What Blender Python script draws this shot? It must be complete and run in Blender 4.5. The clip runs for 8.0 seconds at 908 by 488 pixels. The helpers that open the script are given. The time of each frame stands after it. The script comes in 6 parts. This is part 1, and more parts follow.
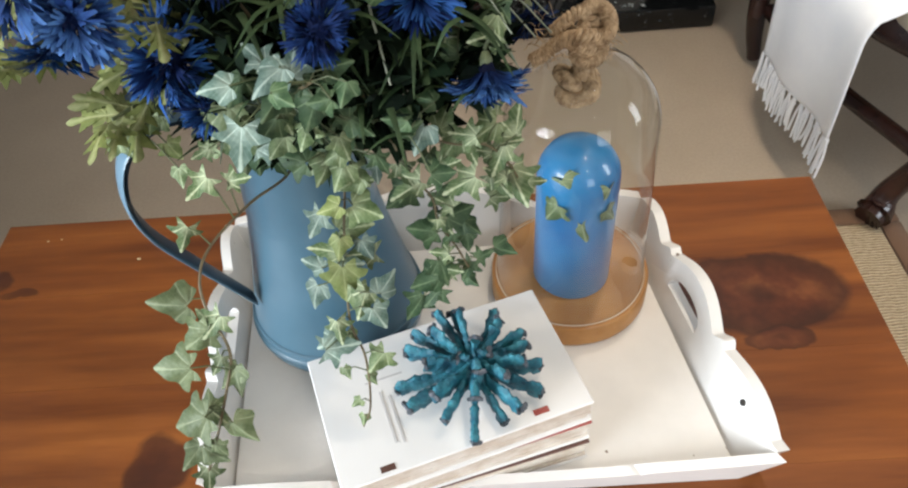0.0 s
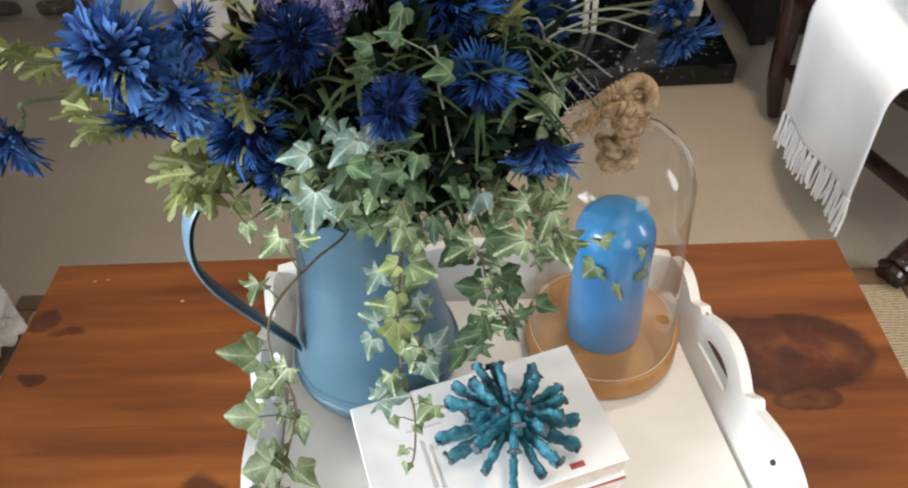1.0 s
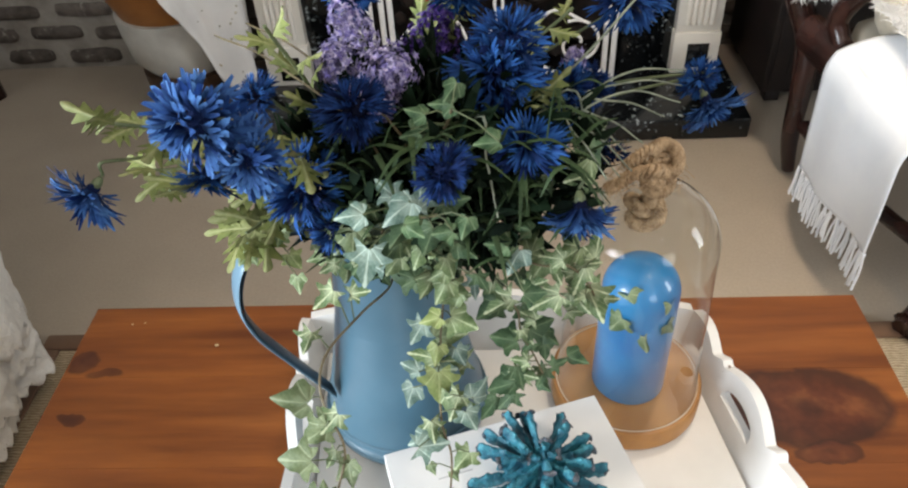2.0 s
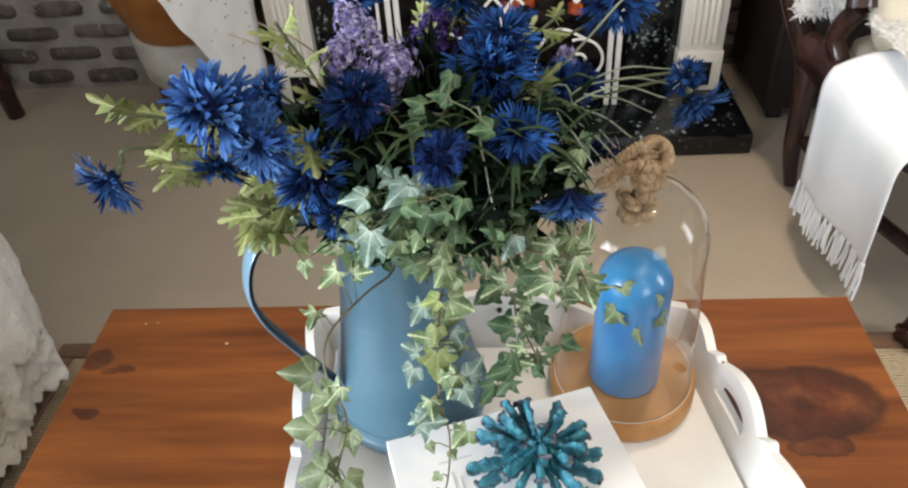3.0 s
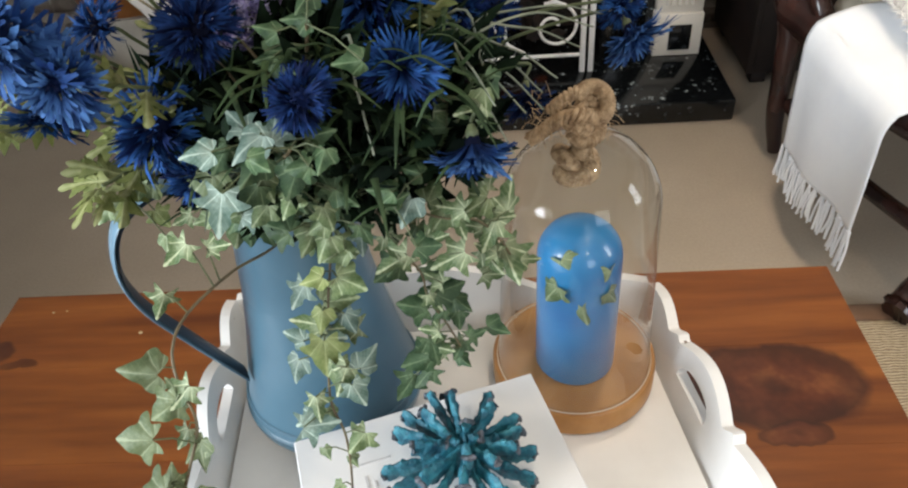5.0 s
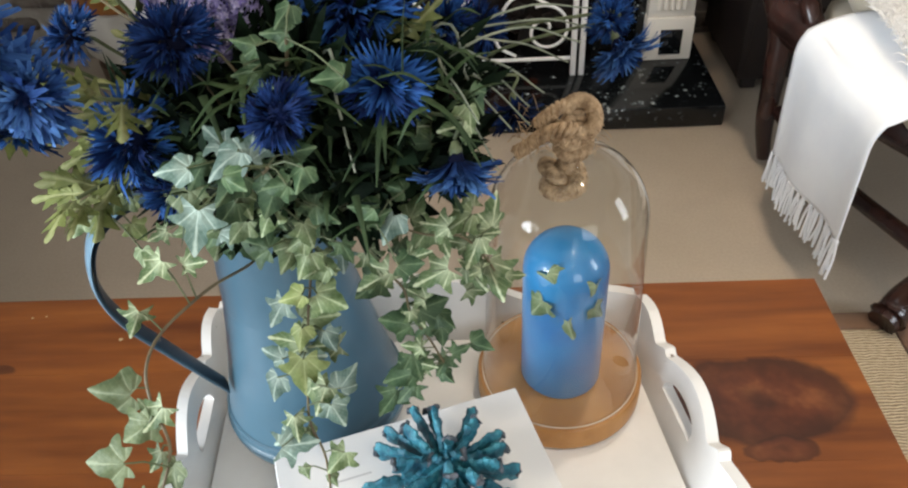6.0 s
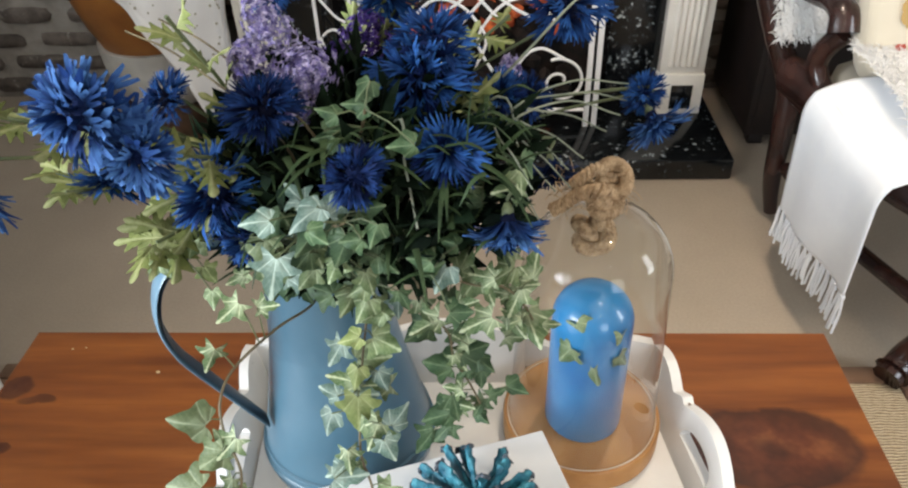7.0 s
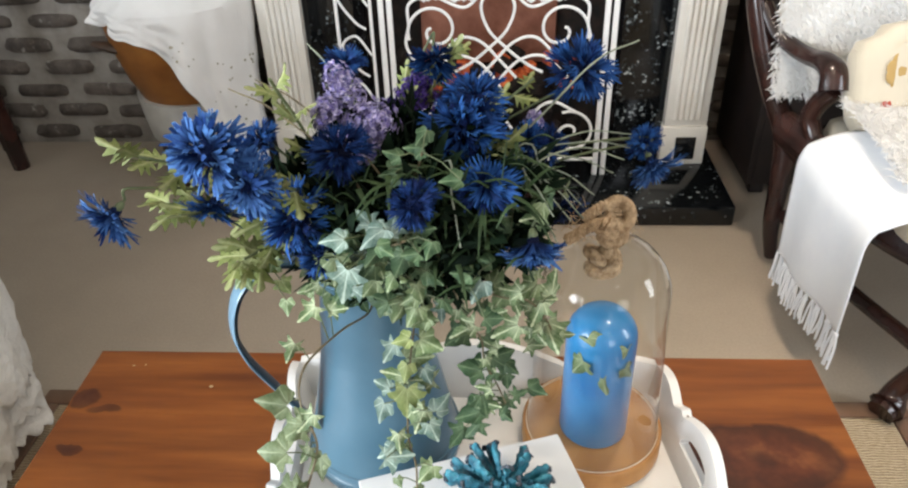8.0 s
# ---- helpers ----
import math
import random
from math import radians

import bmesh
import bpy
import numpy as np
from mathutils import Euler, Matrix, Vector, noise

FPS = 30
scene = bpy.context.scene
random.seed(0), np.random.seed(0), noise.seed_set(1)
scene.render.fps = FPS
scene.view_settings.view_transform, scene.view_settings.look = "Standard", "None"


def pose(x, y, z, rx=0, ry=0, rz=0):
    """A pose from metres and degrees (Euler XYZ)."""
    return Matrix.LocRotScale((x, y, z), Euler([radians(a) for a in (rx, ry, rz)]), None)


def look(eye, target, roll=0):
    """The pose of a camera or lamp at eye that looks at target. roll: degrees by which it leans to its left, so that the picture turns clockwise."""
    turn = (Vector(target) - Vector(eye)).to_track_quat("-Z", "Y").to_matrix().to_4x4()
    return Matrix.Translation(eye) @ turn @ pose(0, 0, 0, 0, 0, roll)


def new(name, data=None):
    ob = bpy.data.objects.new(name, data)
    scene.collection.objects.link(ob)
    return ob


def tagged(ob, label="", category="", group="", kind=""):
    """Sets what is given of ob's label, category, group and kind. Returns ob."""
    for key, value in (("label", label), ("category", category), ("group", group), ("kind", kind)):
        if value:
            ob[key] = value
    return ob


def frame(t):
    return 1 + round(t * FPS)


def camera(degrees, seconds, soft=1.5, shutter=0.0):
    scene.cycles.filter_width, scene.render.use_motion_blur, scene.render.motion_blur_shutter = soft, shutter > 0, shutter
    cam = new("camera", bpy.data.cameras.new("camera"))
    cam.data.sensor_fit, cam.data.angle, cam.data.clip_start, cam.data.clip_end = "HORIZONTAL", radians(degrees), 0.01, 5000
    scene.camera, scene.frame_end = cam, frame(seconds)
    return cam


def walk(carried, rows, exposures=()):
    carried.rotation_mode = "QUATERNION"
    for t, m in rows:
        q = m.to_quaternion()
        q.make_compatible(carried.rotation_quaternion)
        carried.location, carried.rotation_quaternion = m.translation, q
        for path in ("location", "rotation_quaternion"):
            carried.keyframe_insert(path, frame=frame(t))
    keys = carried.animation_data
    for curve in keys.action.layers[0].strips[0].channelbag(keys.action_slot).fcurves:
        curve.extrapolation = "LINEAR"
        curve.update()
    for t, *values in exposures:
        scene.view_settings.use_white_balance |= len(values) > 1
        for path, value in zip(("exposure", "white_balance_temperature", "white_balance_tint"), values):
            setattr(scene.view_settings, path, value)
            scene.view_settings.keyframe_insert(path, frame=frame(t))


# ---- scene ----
cam = camera(62.5, 8.0, soft=2.2)
PATH = [
    (0, (0.004, 0.133, 1.046), (-0.049, 1.485, -0.427), -5.2),
    (0.5, (-0.009, 0.132, 1.06), (-0.076, 1.521, -0.378), -4.8),
    (1, (-0.02, 0.124, 1.075), (-0.098, 1.554, -0.321), -4.2),
    (1.5, (-0.029, 0.118, 1.087), (-0.118, 1.586, -0.268), -3.8),
    (2, (-0.039, 0.108, 1.101), (-0.14, 1.617, -0.208), -3.8),
    (3.5, (-0.02, 0.06, 1.095), (-0.156, 1.613, -0.158), -4.5),
    (4, (-0.005, 0.088, 1.06), (-0.14, 1.628, -0.209), -5.1),
    (4.5, (0.018, 0.117, 1.03), (-0.105, 1.641, -0.26), -5.5),
    (6, (0.032, 0.149, 1.033), (-0.057, 1.664, -0.27), -4.0),
    (6.5, (0.018, 0.141, 1.047), (-0.068, 1.683, -0.223), -3.0),
    (7, (0.005, 0.122, 1.065), (-0.085, 1.704, -0.154), -2.2),
    (7.5, (-0.007, 0.08, 1.088), (-0.104, 1.701, -0.079), -1.7),
    (8, (-0.01, 0.026, 1.11), (-0.122, 1.683, -0.003), -1.9),
]
walk(cam, [(t, look(eye, target, roll)) for t, eye, target, roll in PATH], [(0.0, -0.33), (1.0, -0.27), (2.0, -0.22), (3.5, -0.15), (4.5, -0.38), (6.0, -0.31), (6.5, -0.25), (8.0, -0.10)])

# ---------- world, lights, exposure ----------
world = bpy.data.worlds.new("world")
scene.world = world
world.use_nodes = True
wn = world.node_tree
sky = wn.nodes.new("ShaderNodeTexSky")
sky.sky_type, sky.sun_disc = "NISHITA", False
sky.sun_elevation, sky.sun_rotation = radians(40), radians(120)
wn.nodes["Background"].inputs[1].default_value = 0.12
wn.links.new(sky.outputs[0], wn.nodes["Background"].inputs[0])


def area_lamp(name, m, sx, sy, watts, colour, beam=180):
    d = bpy.data.lights.new(name, "AREA")
    d.shape, d.size, d.size_y, d.energy, d.color = "RECTANGLE", sx, sy, watts, colour
    d.spread = radians(beam)
    o = new(name, d)
    o.matrix_world = m
    return o


# daylight in the window openings, warm downlights in the ceiling
area_lamp("window_light", look((-2.95, -1.3, 1.40), (0.3, -0.2, 0.8)), 1.9, 1.3, 330, (0.85, 0.925, 1.0))
area_lamp("window_light", look((2.55, 0.2, 1.35), (0.3, 1.2, 0.2)), 0.5, 1.1, 30, (0.84, 0.92, 1.0))
# fill through an added, unseen south window, to brighten the right side
area_lamp("window_light", look((1.55, -2.68, 1.5), (0.9, 1.6, 0.2)), 1.3, 1.3, 40, (0.92, 0.96, 1.0))
# the third entry is an added, unseen lamp that brightens the right floor
LAMPS = [(0.55, 0.42, 4.5, 130), (0.65, -1.10, 8, 130), (0.44, 1.22, 3.6, 66)]
for lx, ly, watts, beam in LAMPS:
    area_lamp("downlight_glow", look((lx, ly, 2.44), (lx, ly, 0)), 0.10, 0.10, watts, (1.0, 0.84, 0.66), beam)

# ---------- materials ----------


def mat(name, colour=(0.5, 0.5, 0.5), rough=0.6, metal=0.0, spec=0.5):
    m = bpy.data.materials.new(name)
    m.use_nodes = True
    b = m.node_tree.nodes["Principled BSDF"]
    b.inputs["Base Color"].default_value = (*colour, 1)
    b.inputs["Roughness"].default_value = rough
    b.inputs["Metallic"].default_value = metal
    b.inputs["Specular IOR Level"].default_value = spec
    return m


def node(m, kind, **values):
    n = m.node_tree.nodes.new(kind)
    for key, value in values.items():
        n.inputs[key].default_value = value
    return n


def join(m, a, b):
    m.node_tree.links.new(a, b)


def bsdf(m):
    return m.node_tree.nodes["Principled BSDF"]


def coords(m, out="Object", scale=(1, 1, 1)):
    c = node(m, "ShaderNodeTexCoord")
    mp = node(m, "ShaderNodeMapping")
    mp.inputs["Scale"].default_value = scale
    join(m, c.outputs[out], mp.inputs["Vector"])
    return mp.outputs[0]


def noise_tex(m, scale, detail=4.0, vec=None, rough=0.55):
    n = node(m, "ShaderNodeTexNoise", Scale=scale, Detail=detail, Roughness=rough)
    join(m, vec if vec else coords(m), n.inputs["Vector"])
    return n.outputs["Fac"]


def ramp(m, fac, stops):
    r = node(m, "ShaderNodeValToRGB")
    els = r.color_ramp.elements
    while len(els) < len(stops):
        els.new(0.5)
    for e, (p, c) in zip(els, stops):
        e.position, e.color = p, (*c, 1)
    join(m, fac, r.inputs[0])
    return r.outputs[0]


def mix(m, fac, a, b, blend="MIX"):
    n = node(m, "ShaderNodeMix")
    n.data_type, n.blend_type = "RGBA", blend
    for value, i in ((fac, 0), (a, 6), (b, 7)):
        if isinstance(value, (int, float)):
            n.inputs[i].default_value = value
        elif isinstance(value, tuple):
            n.inputs[i].default_value = (*value, 1)
        else:
            join(m, value, n.inputs[i])
    return n.outputs[2]


def math_node(m, op, a, b=0.0):
    n = node(m, "ShaderNodeMath")
    n.operation = op
    for i, v in enumerate((a, b)):
        if isinstance(v, (int, float)):
            n.inputs[i].default_value = v
        else:
            join(m, v, n.inputs[i])
    return n.outputs[0]


def bump(m, fac, strength=0.3, dist=0.002):
    b = node(m, "ShaderNodeBump", Strength=strength, Distance=dist)
    join(m, fac, b.inputs["Height"])
    join(m, b.outputs[0], bsdf(m).inputs["Normal"])


def spotted(name, c1, c2, scale, rough=0.6, b=0.3, dist=0.002, fine=None, metal=0.0, spec=0.5, lo=0.35, hi=0.65):
    """two colours mixed by a broad noise, with a fine noise as relief"""
    m = mat(name, c1, rough, metal, spec)
    join(m, ramp(m, noise_tex(m, scale), [(lo, c1), (hi, c2)]), bsdf(m).inputs["Base Color"])
    bump(m, noise_tex(m, fine or scale * 6, 3), b, dist)
    return m


def varied(m, colour, amount=0.35, island=False):
    """multiply a colour by a per-object or per-island random value"""
    if island:
        o = node(m, "ShaderNodeNewGeometry").outputs["Random Per Island"]
    else:
        o = node(m, "ShaderNodeObjectInfo").outputs["Random"]
    v = ramp(m, o, [(0, (1 - amount,) * 3), (1, (1 + amount * 0.6,) * 3)])
    return mix(m, 1.0, colour, v, "MULTIPLY")


def wood_pine():
    m = mat("orange_pine", rough=0.4, spec=0.35)
    at = coords(m)
    warp = node(m, "ShaderNodeMapping")
    warp.inputs["Scale"].default_value = (1.4, 16, 16)
    join(m, at, warp.inputs["Vector"])
    grain = noise_tex(m, 3.0, 6, warp.outputs[0], 0.6)
    base = ramp(m, grain, [(0.25, (0.135, 0.036, 0.007)), (0.5, (0.195, 0.057, 0.010)), (0.78, (0.265, 0.088, 0.017))])
    streak = node(m, "ShaderNodeMapping")
    streak.inputs["Scale"].default_value = (0.9, 7.0, 7.0)
    join(m, at, streak.inputs["Vector"])
    broad = ramp(m, noise_tex(m, 3.2, 4, streak.outputs[0], 0.5), [(0.32, (0.58, 0.50, 0.44)), (0.5, (0.95, 0.93, 0.9)), (0.72, (1.18, 1.2, 1.2))])
    col = mix(m, 1.0, base, broad, "MULTIPLY")
    # knots of the boards: place, half lengths, strength
    jag = node(m, "ShaderNodeTexNoise", Scale=22.0, Detail=3.0)
    join(m, at, jag.inputs["Vector"])
    off = node(m, "ShaderNodeVectorMath")
    off.operation = "SCALE"
    off.inputs["Scale"].default_value = 0.03
    join(m, jag.outputs["Color"], off.inputs[0])
    add = node(m, "ShaderNodeVectorMath")
    add.operation = "ADD"
    join(m, at, add.inputs[0])
    join(m, off.outputs[0], add.inputs[1])
    blotch = ramp(m, noise_tex(m, 13, 4, at, 0.6), [(0.36, (0.026, 0.005, 0.003)), (0.50, (0.060, 0.013, 0.006)), (0.60, (0.105, 0.026, 0.010)), (0.70, (0.20, 0.065, 0.022))])
    knots = [(0.282, 0.590, 0.092, 0.054, 0.95), (0.286, 0.533, 0.036, 0.013, 0.8), (-0.517, 0.665, 0.019, 0.018, 0.92), (-0.484, 0.646, 0.024, 0.009, 0.7),
             (-0.494, 0.584, 0.020, 0.006, 0.8), (-0.285, 0.435, 0.030, 0.034, 0.85), (0.34, 0.33, 0.02, 0.02, 0.8)]
    for kx, ky, ax, ay, s in knots:
        sub = node(m, "ShaderNodeVectorMath")
        sub.operation = "SUBTRACT"
        join(m, add.outputs[0], sub.inputs[0])
        sub.inputs[1].default_value = (kx + 0.015, ky + 0.015, 0.465)
        mul = node(m, "ShaderNodeVectorMath")
        mul.operation = "MULTIPLY"
        join(m, sub.outputs[0], mul.inputs[0])
        mul.inputs[1].default_value = (1 / ax, 1 / ay, 0)
        ln = node(m, "ShaderNodeVectorMath")
        ln.operation = "LENGTH"
        join(m, mul.outputs[0], ln.inputs[0])
        mask = ramp(m, ln.outputs["Value"], [(0.45, (s,) * 3), (0.90, (s * 0.9,) * 3), (1.0, (0, 0, 0))] if ax > 0.03 else [(0.3, (s,) * 3), (0.78, (s * 0.88,) * 3), (1.0, (0, 0, 0))])
        heart = 0.0 if ax > 0.03 else 0.6
        ring = ramp(m, ln.outputs["Value"], [(0.10, (max(heart, 0.5),) * 3), (0.32, (heart,) * 3), (0.62, (max(heart, 0.1),) * 3), (0.88, (0.7,) * 3)])
        col = mix(m, mask, col, mix(m, ring, blotch, (0.014, 0.003, 0.002)))
    join(m, varied(m, col, 0.07), bsdf(m).inputs["Base Color"])
    rough = ramp(m, noise_tex(m, 9, 4, at), [(0.3, (0.36,) * 3), (0.7, (0.55,) * 3)])
    join(m, rough, bsdf(m).inputs["Roughness"])
    bump(m, grain, 0.08, 0.001)
    return m


def chipped_paint(name, paint, under, amount=0.66, rough=0.4):
    m = mat(name, paint, rough)
    n = noise_tex(m, 55, 4)
    n2 = noise_tex(m, 9, 3)
    both = math_node(m, "ADD", math_node(m, "MULTIPLY", n, 0.7), math_node(m, "MULTIPLY", n2, 0.3))
    chips = ramp(m, both, [(amount, (0, 0, 0)), (amount + 0.015, (1, 1, 1))])
    shade = ramp(m, noise_tex(m, 14, 4), [(0.3, tuple(c * 0.88 for c in paint)), (0.7, paint)])
    join(m, mix(m, chips, shade, under), bsdf(m).inputs["Base Color"])
    bump(m, noise_tex(m, 120, 3), 0.15, 0.001)
    return m


def leaf_mat(name, dark, light, vein, vein_amount=0.7):
    """a lobed leaf with pale veins that run out from its base, in the leaf's own coordinates (tip along y)"""
    m = mat(name, dark, 0.55, spec=0.2)
    sep = node(m, "ShaderNodeSeparateXYZ")
    join(m, coords(m), sep.inputs[0])
    yy = math_node(m, "ADD", sep.outputs["Y"], 0.08)
    ang = math_node(m, "ARCTAN2", sep.outputs["X"], yy)
    wave = math_node(m, "ABSOLUTE", math_node(m, "SINE", math_node(m, "MULTIPLY", ang, 4.2)))
    n = noise_tex(m, 6, 3)
    wob = math_node(m, "ADD", wave, math_node(m, "MULTIPLY", math_node(m, "SUBTRACT", n, 0.5), 0.5))
    veins = ramp(m, wob, [(0.05, (vein_amount,) * 3), (0.28, (0, 0, 0))])
    body = ramp(m, noise_tex(m, 2.6, 3), [(0.35, dark), (0.65, light)])
    # side veins in chevrons
    ax = math_node(m, "ABSOLUTE", sep.outputs["X"])
    chev = math_node(m, "ABSOLUTE", math_node(m, "SINE", math_node(m, "MULTIPLY", math_node(m, "SUBTRACT", math_node(m, "MULTIPLY", sep.outputs["Y"], 0.6), ax), 26.0)))
    fine = ramp(m, math_node(m, "ADD", chev, math_node(m, "MULTIPLY", n, 0.4)), [(0.15, (vein_amount * 0.30,) * 3), (0.50, (0, 0, 0))])
    # paler towards the heart of the leaf
    heart = node(m, "ShaderNodeVectorMath")
    heart.operation = "LENGTH"
    join(m, coords(m), heart.inputs[0])
    pale = ramp(m, math_node(m, "ADD", heart.outputs["Value"], math_node(m, "MULTIPLY", n, 0.3)), [(0.25, (vein_amount * 0.6,) * 3), (0.62, (0, 0, 0))])
    body = mix(m, pale, body, vein)
    col = mix(m, veins, mix(m, fine, body, vein), vein)
    join(m, varied(m, col, 0.3), bsdf(m).inputs["Base Color"])
    bsdf(m).inputs["Subsurface Weight"].default_value = 0.0
    bump(m, wave, 0.15, 0.006)
    return m


def petal_mat(name, deep, tip, unit=False):
    m = mat(name, deep, 0.7, spec=0.1)
    o = node(m, "ShaderNodeObjectInfo").outputs["Random"] if unit else node(m, "ShaderNodeNewGeometry").outputs["Random Per Island"]
    c = ramp(m, o, [(0, deep), (0.55, tuple((a + b) / 2 for a, b in zip(deep, tip))), (1, tip)])
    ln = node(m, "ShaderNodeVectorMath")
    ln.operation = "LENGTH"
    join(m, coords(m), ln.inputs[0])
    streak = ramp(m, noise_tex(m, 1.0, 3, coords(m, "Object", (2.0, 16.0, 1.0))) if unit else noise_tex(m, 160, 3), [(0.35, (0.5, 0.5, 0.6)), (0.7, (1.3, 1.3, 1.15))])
    # depth put into the petal colour: dark towards the throat, paler at the tip
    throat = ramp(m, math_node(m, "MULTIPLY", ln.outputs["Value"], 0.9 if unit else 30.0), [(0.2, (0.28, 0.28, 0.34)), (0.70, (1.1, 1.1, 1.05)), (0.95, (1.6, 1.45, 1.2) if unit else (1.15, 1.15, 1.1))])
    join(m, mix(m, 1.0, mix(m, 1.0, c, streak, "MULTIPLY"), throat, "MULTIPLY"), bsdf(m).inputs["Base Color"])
    return m


def marble():
    m = mat("black_marble", (0.012, 0.014, 0.016), 0.12)
    at = coords(m)
    cloud = noise_tex(m, 16, 3, at)
    grit = noise_tex(m, 75, 3, at, 0.6)
    fleck = ramp(m, math_node(m, "ADD", math_node(m, "MULTIPLY", cloud, 0.35), math_node(m, "MULTIPLY", grit, 0.65)), [(0.55, (0.004, 0.005, 0.006)), (0.60, (0.03, 0.036, 0.04)), (0.67, (0.42, 0.47, 0.48))])
    join(m, fleck, bsdf(m).inputs["Base Color"])
    return m


def floor_mat():
    m = mat("beige_floor", (0.4, 0.36, 0.31), 0.35)
    at = coords(m)
    a = noise_tex(m, 2.2, 4, at)
    c = ramp(m, a, [(0.3, (0.33, 0.275, 0.215)), (0.7, (0.41, 0.345, 0.275))])
    f = ramp(m, noise_tex(m, 180, 2, at), [(0.3, (0.93,) * 3), (0.7, (1.05,) * 3)])
    join(m, mix(m, 1.0, c, f, "MULTIPLY"), bsdf(m).inputs["Base Color"])
    r = ramp(m, noise_tex(m, 5, 3, at), [(0.3, (0.28,) * 3), (0.7, (0.5,) * 3)])
    join(m, r, bsdf(m).inputs["Roughness"])
    bump(m, noise_tex(m, 90, 3, at), 0.05, 0.001)
    return m


def brick_mat():
    m = mat("washed_brick", (0.2, 0.17, 0.15), 0.85)
    shift = node(m, "ShaderNodeVectorMath")
    shift.operation = "ADD"
    join(m, coords(m), shift.inputs[0])
    join(m, math_node(m, "MULTIPLY", node(m, "ShaderNodeObjectInfo").outputs["Random"], 40.0), shift.inputs[1])
    at = shift.outputs[0]
    body = ramp(m, noise_tex(m, 26, 5, at), [(0.3, (0.060, 0.047, 0.039)), (0.7, (0.155, 0.128, 0.108))])
    wash = ramp(m, noise_tex(m, 34, 6, at), [(0.60, (0, 0, 0)), (0.74, (0.6, 0.6, 0.6))])
    col = mix(m, wash, body, (0.55, 0.52, 0.47))
    join(m, varied(m, col, 0.35), bsdf(m).inputs["Base Color"])
    bump(m, noise_tex(m, 90, 4, at), 0.6, 0.004)
    return m


def cloth_mat(name, colour, scale=700.0, rough=0.9, b=0.35, tone=0.9):
    m = mat(name, colour, rough, spec=0.2)
    at = coords(m)
    w = node(m, "ShaderNodeTexWave", Scale=scale / 6.0, Distortion=1.5)
    join(m, at, w.inputs["Vector"])
    c = ramp(m, noise_tex(m, 9, 3, at), [(0.3, tuple(x * tone for x in colour)), (0.7, colour)])
    join(m, c, bsdf(m).inputs["Base Color"])
    bump(m, math_node(m, "ADD", w.outputs["Fac"], noise_tex(m, scale, 2, at)), b, 0.0015)
    bsdf(m).inputs["Sheen Weight"].default_value = 0.2
    return m


def glass_mat():
    # a thin pane: clear, with gloss that grows towards the rim
    m = mat("clear_glass")
    out = m.node_tree.nodes["Material Output"]
    clear = node(m, "ShaderNodeBsdfTransparent")
    clear.inputs["Color"].default_value = (0.965, 0.975, 0.97, 1)
    gloss = node(m, "ShaderNodeBsdfGlossy", Roughness=0.02)
    rim = node(m, "ShaderNodeLayerWeight", Blend=0.5)
    fres = math_node(m, "ADD", math_node(m, "MULTIPLY", math_node(m, "POWER", rim.outputs["Facing"], 3.2), 0.9), 0.026)
    both = node(m, "ShaderNodeMixShader")
    join(m, fres, both.inputs[0])
    join(m, clear.outputs[0], both.inputs[1])
    join(m, gloss.outputs[0], both.inputs[2])
    join(m, both.outputs[0], out.inputs["Surface"])
    return m


def candle_mat():
    m = mat("blue_wax", (0.05, 0.22, 0.62), 0.4)
    at = coords(m, scale=(6, 6, 9))
    c = ramp(m, noise_tex(m, 1.6, 4, at), [(0.3, (0.008, 0.110, 0.30)), (0.5, (0.016, 0.160, 0.37)), (0.72, (0.034, 0.215, 0.43))])
    join(m, c, bsdf(m).inputs["Base Color"])
    bsdf(m).inputs["Coat Weight"].default_value = 0.6
    bsdf(m).inputs["Coat Roughness"].default_value = 0.05
    return m


def coral_mat():
    m = mat("teal_coral", (0.02, 0.26, 0.33), 0.55)
    at = coords(m)
    c = ramp(m, noise_tex(m, 75, 5, at, 0.7), [(0.3, (0.003, 0.035, 0.065)), (0.5, (0.010, 0.115, 0.165)), (0.68, (0.045, 0.25, 0.31)), (0.8, (0.10, 0.16, 0.19))])
    join(m, c, bsdf(m).inputs["Base Color"])
    bump(m, noise_tex(m, 160, 5, at), 0.8, 0.004)
    return m


def rope_mat():
    m = mat("jute_rope", (0.36, 0.2, 0.09), 0.9)
    at = coords(m)
    c = ramp(m, noise_tex(m, 160, 4, at), [(0.3, (0.20, 0.120, 0.060)), (0.7, (0.60, 0.43, 0.26))])
    join(m, c, bsdf(m).inputs["Base Color"])
    bump(m, noise_tex(m, 420, 3, at), 0.9, 0.002)
    return m


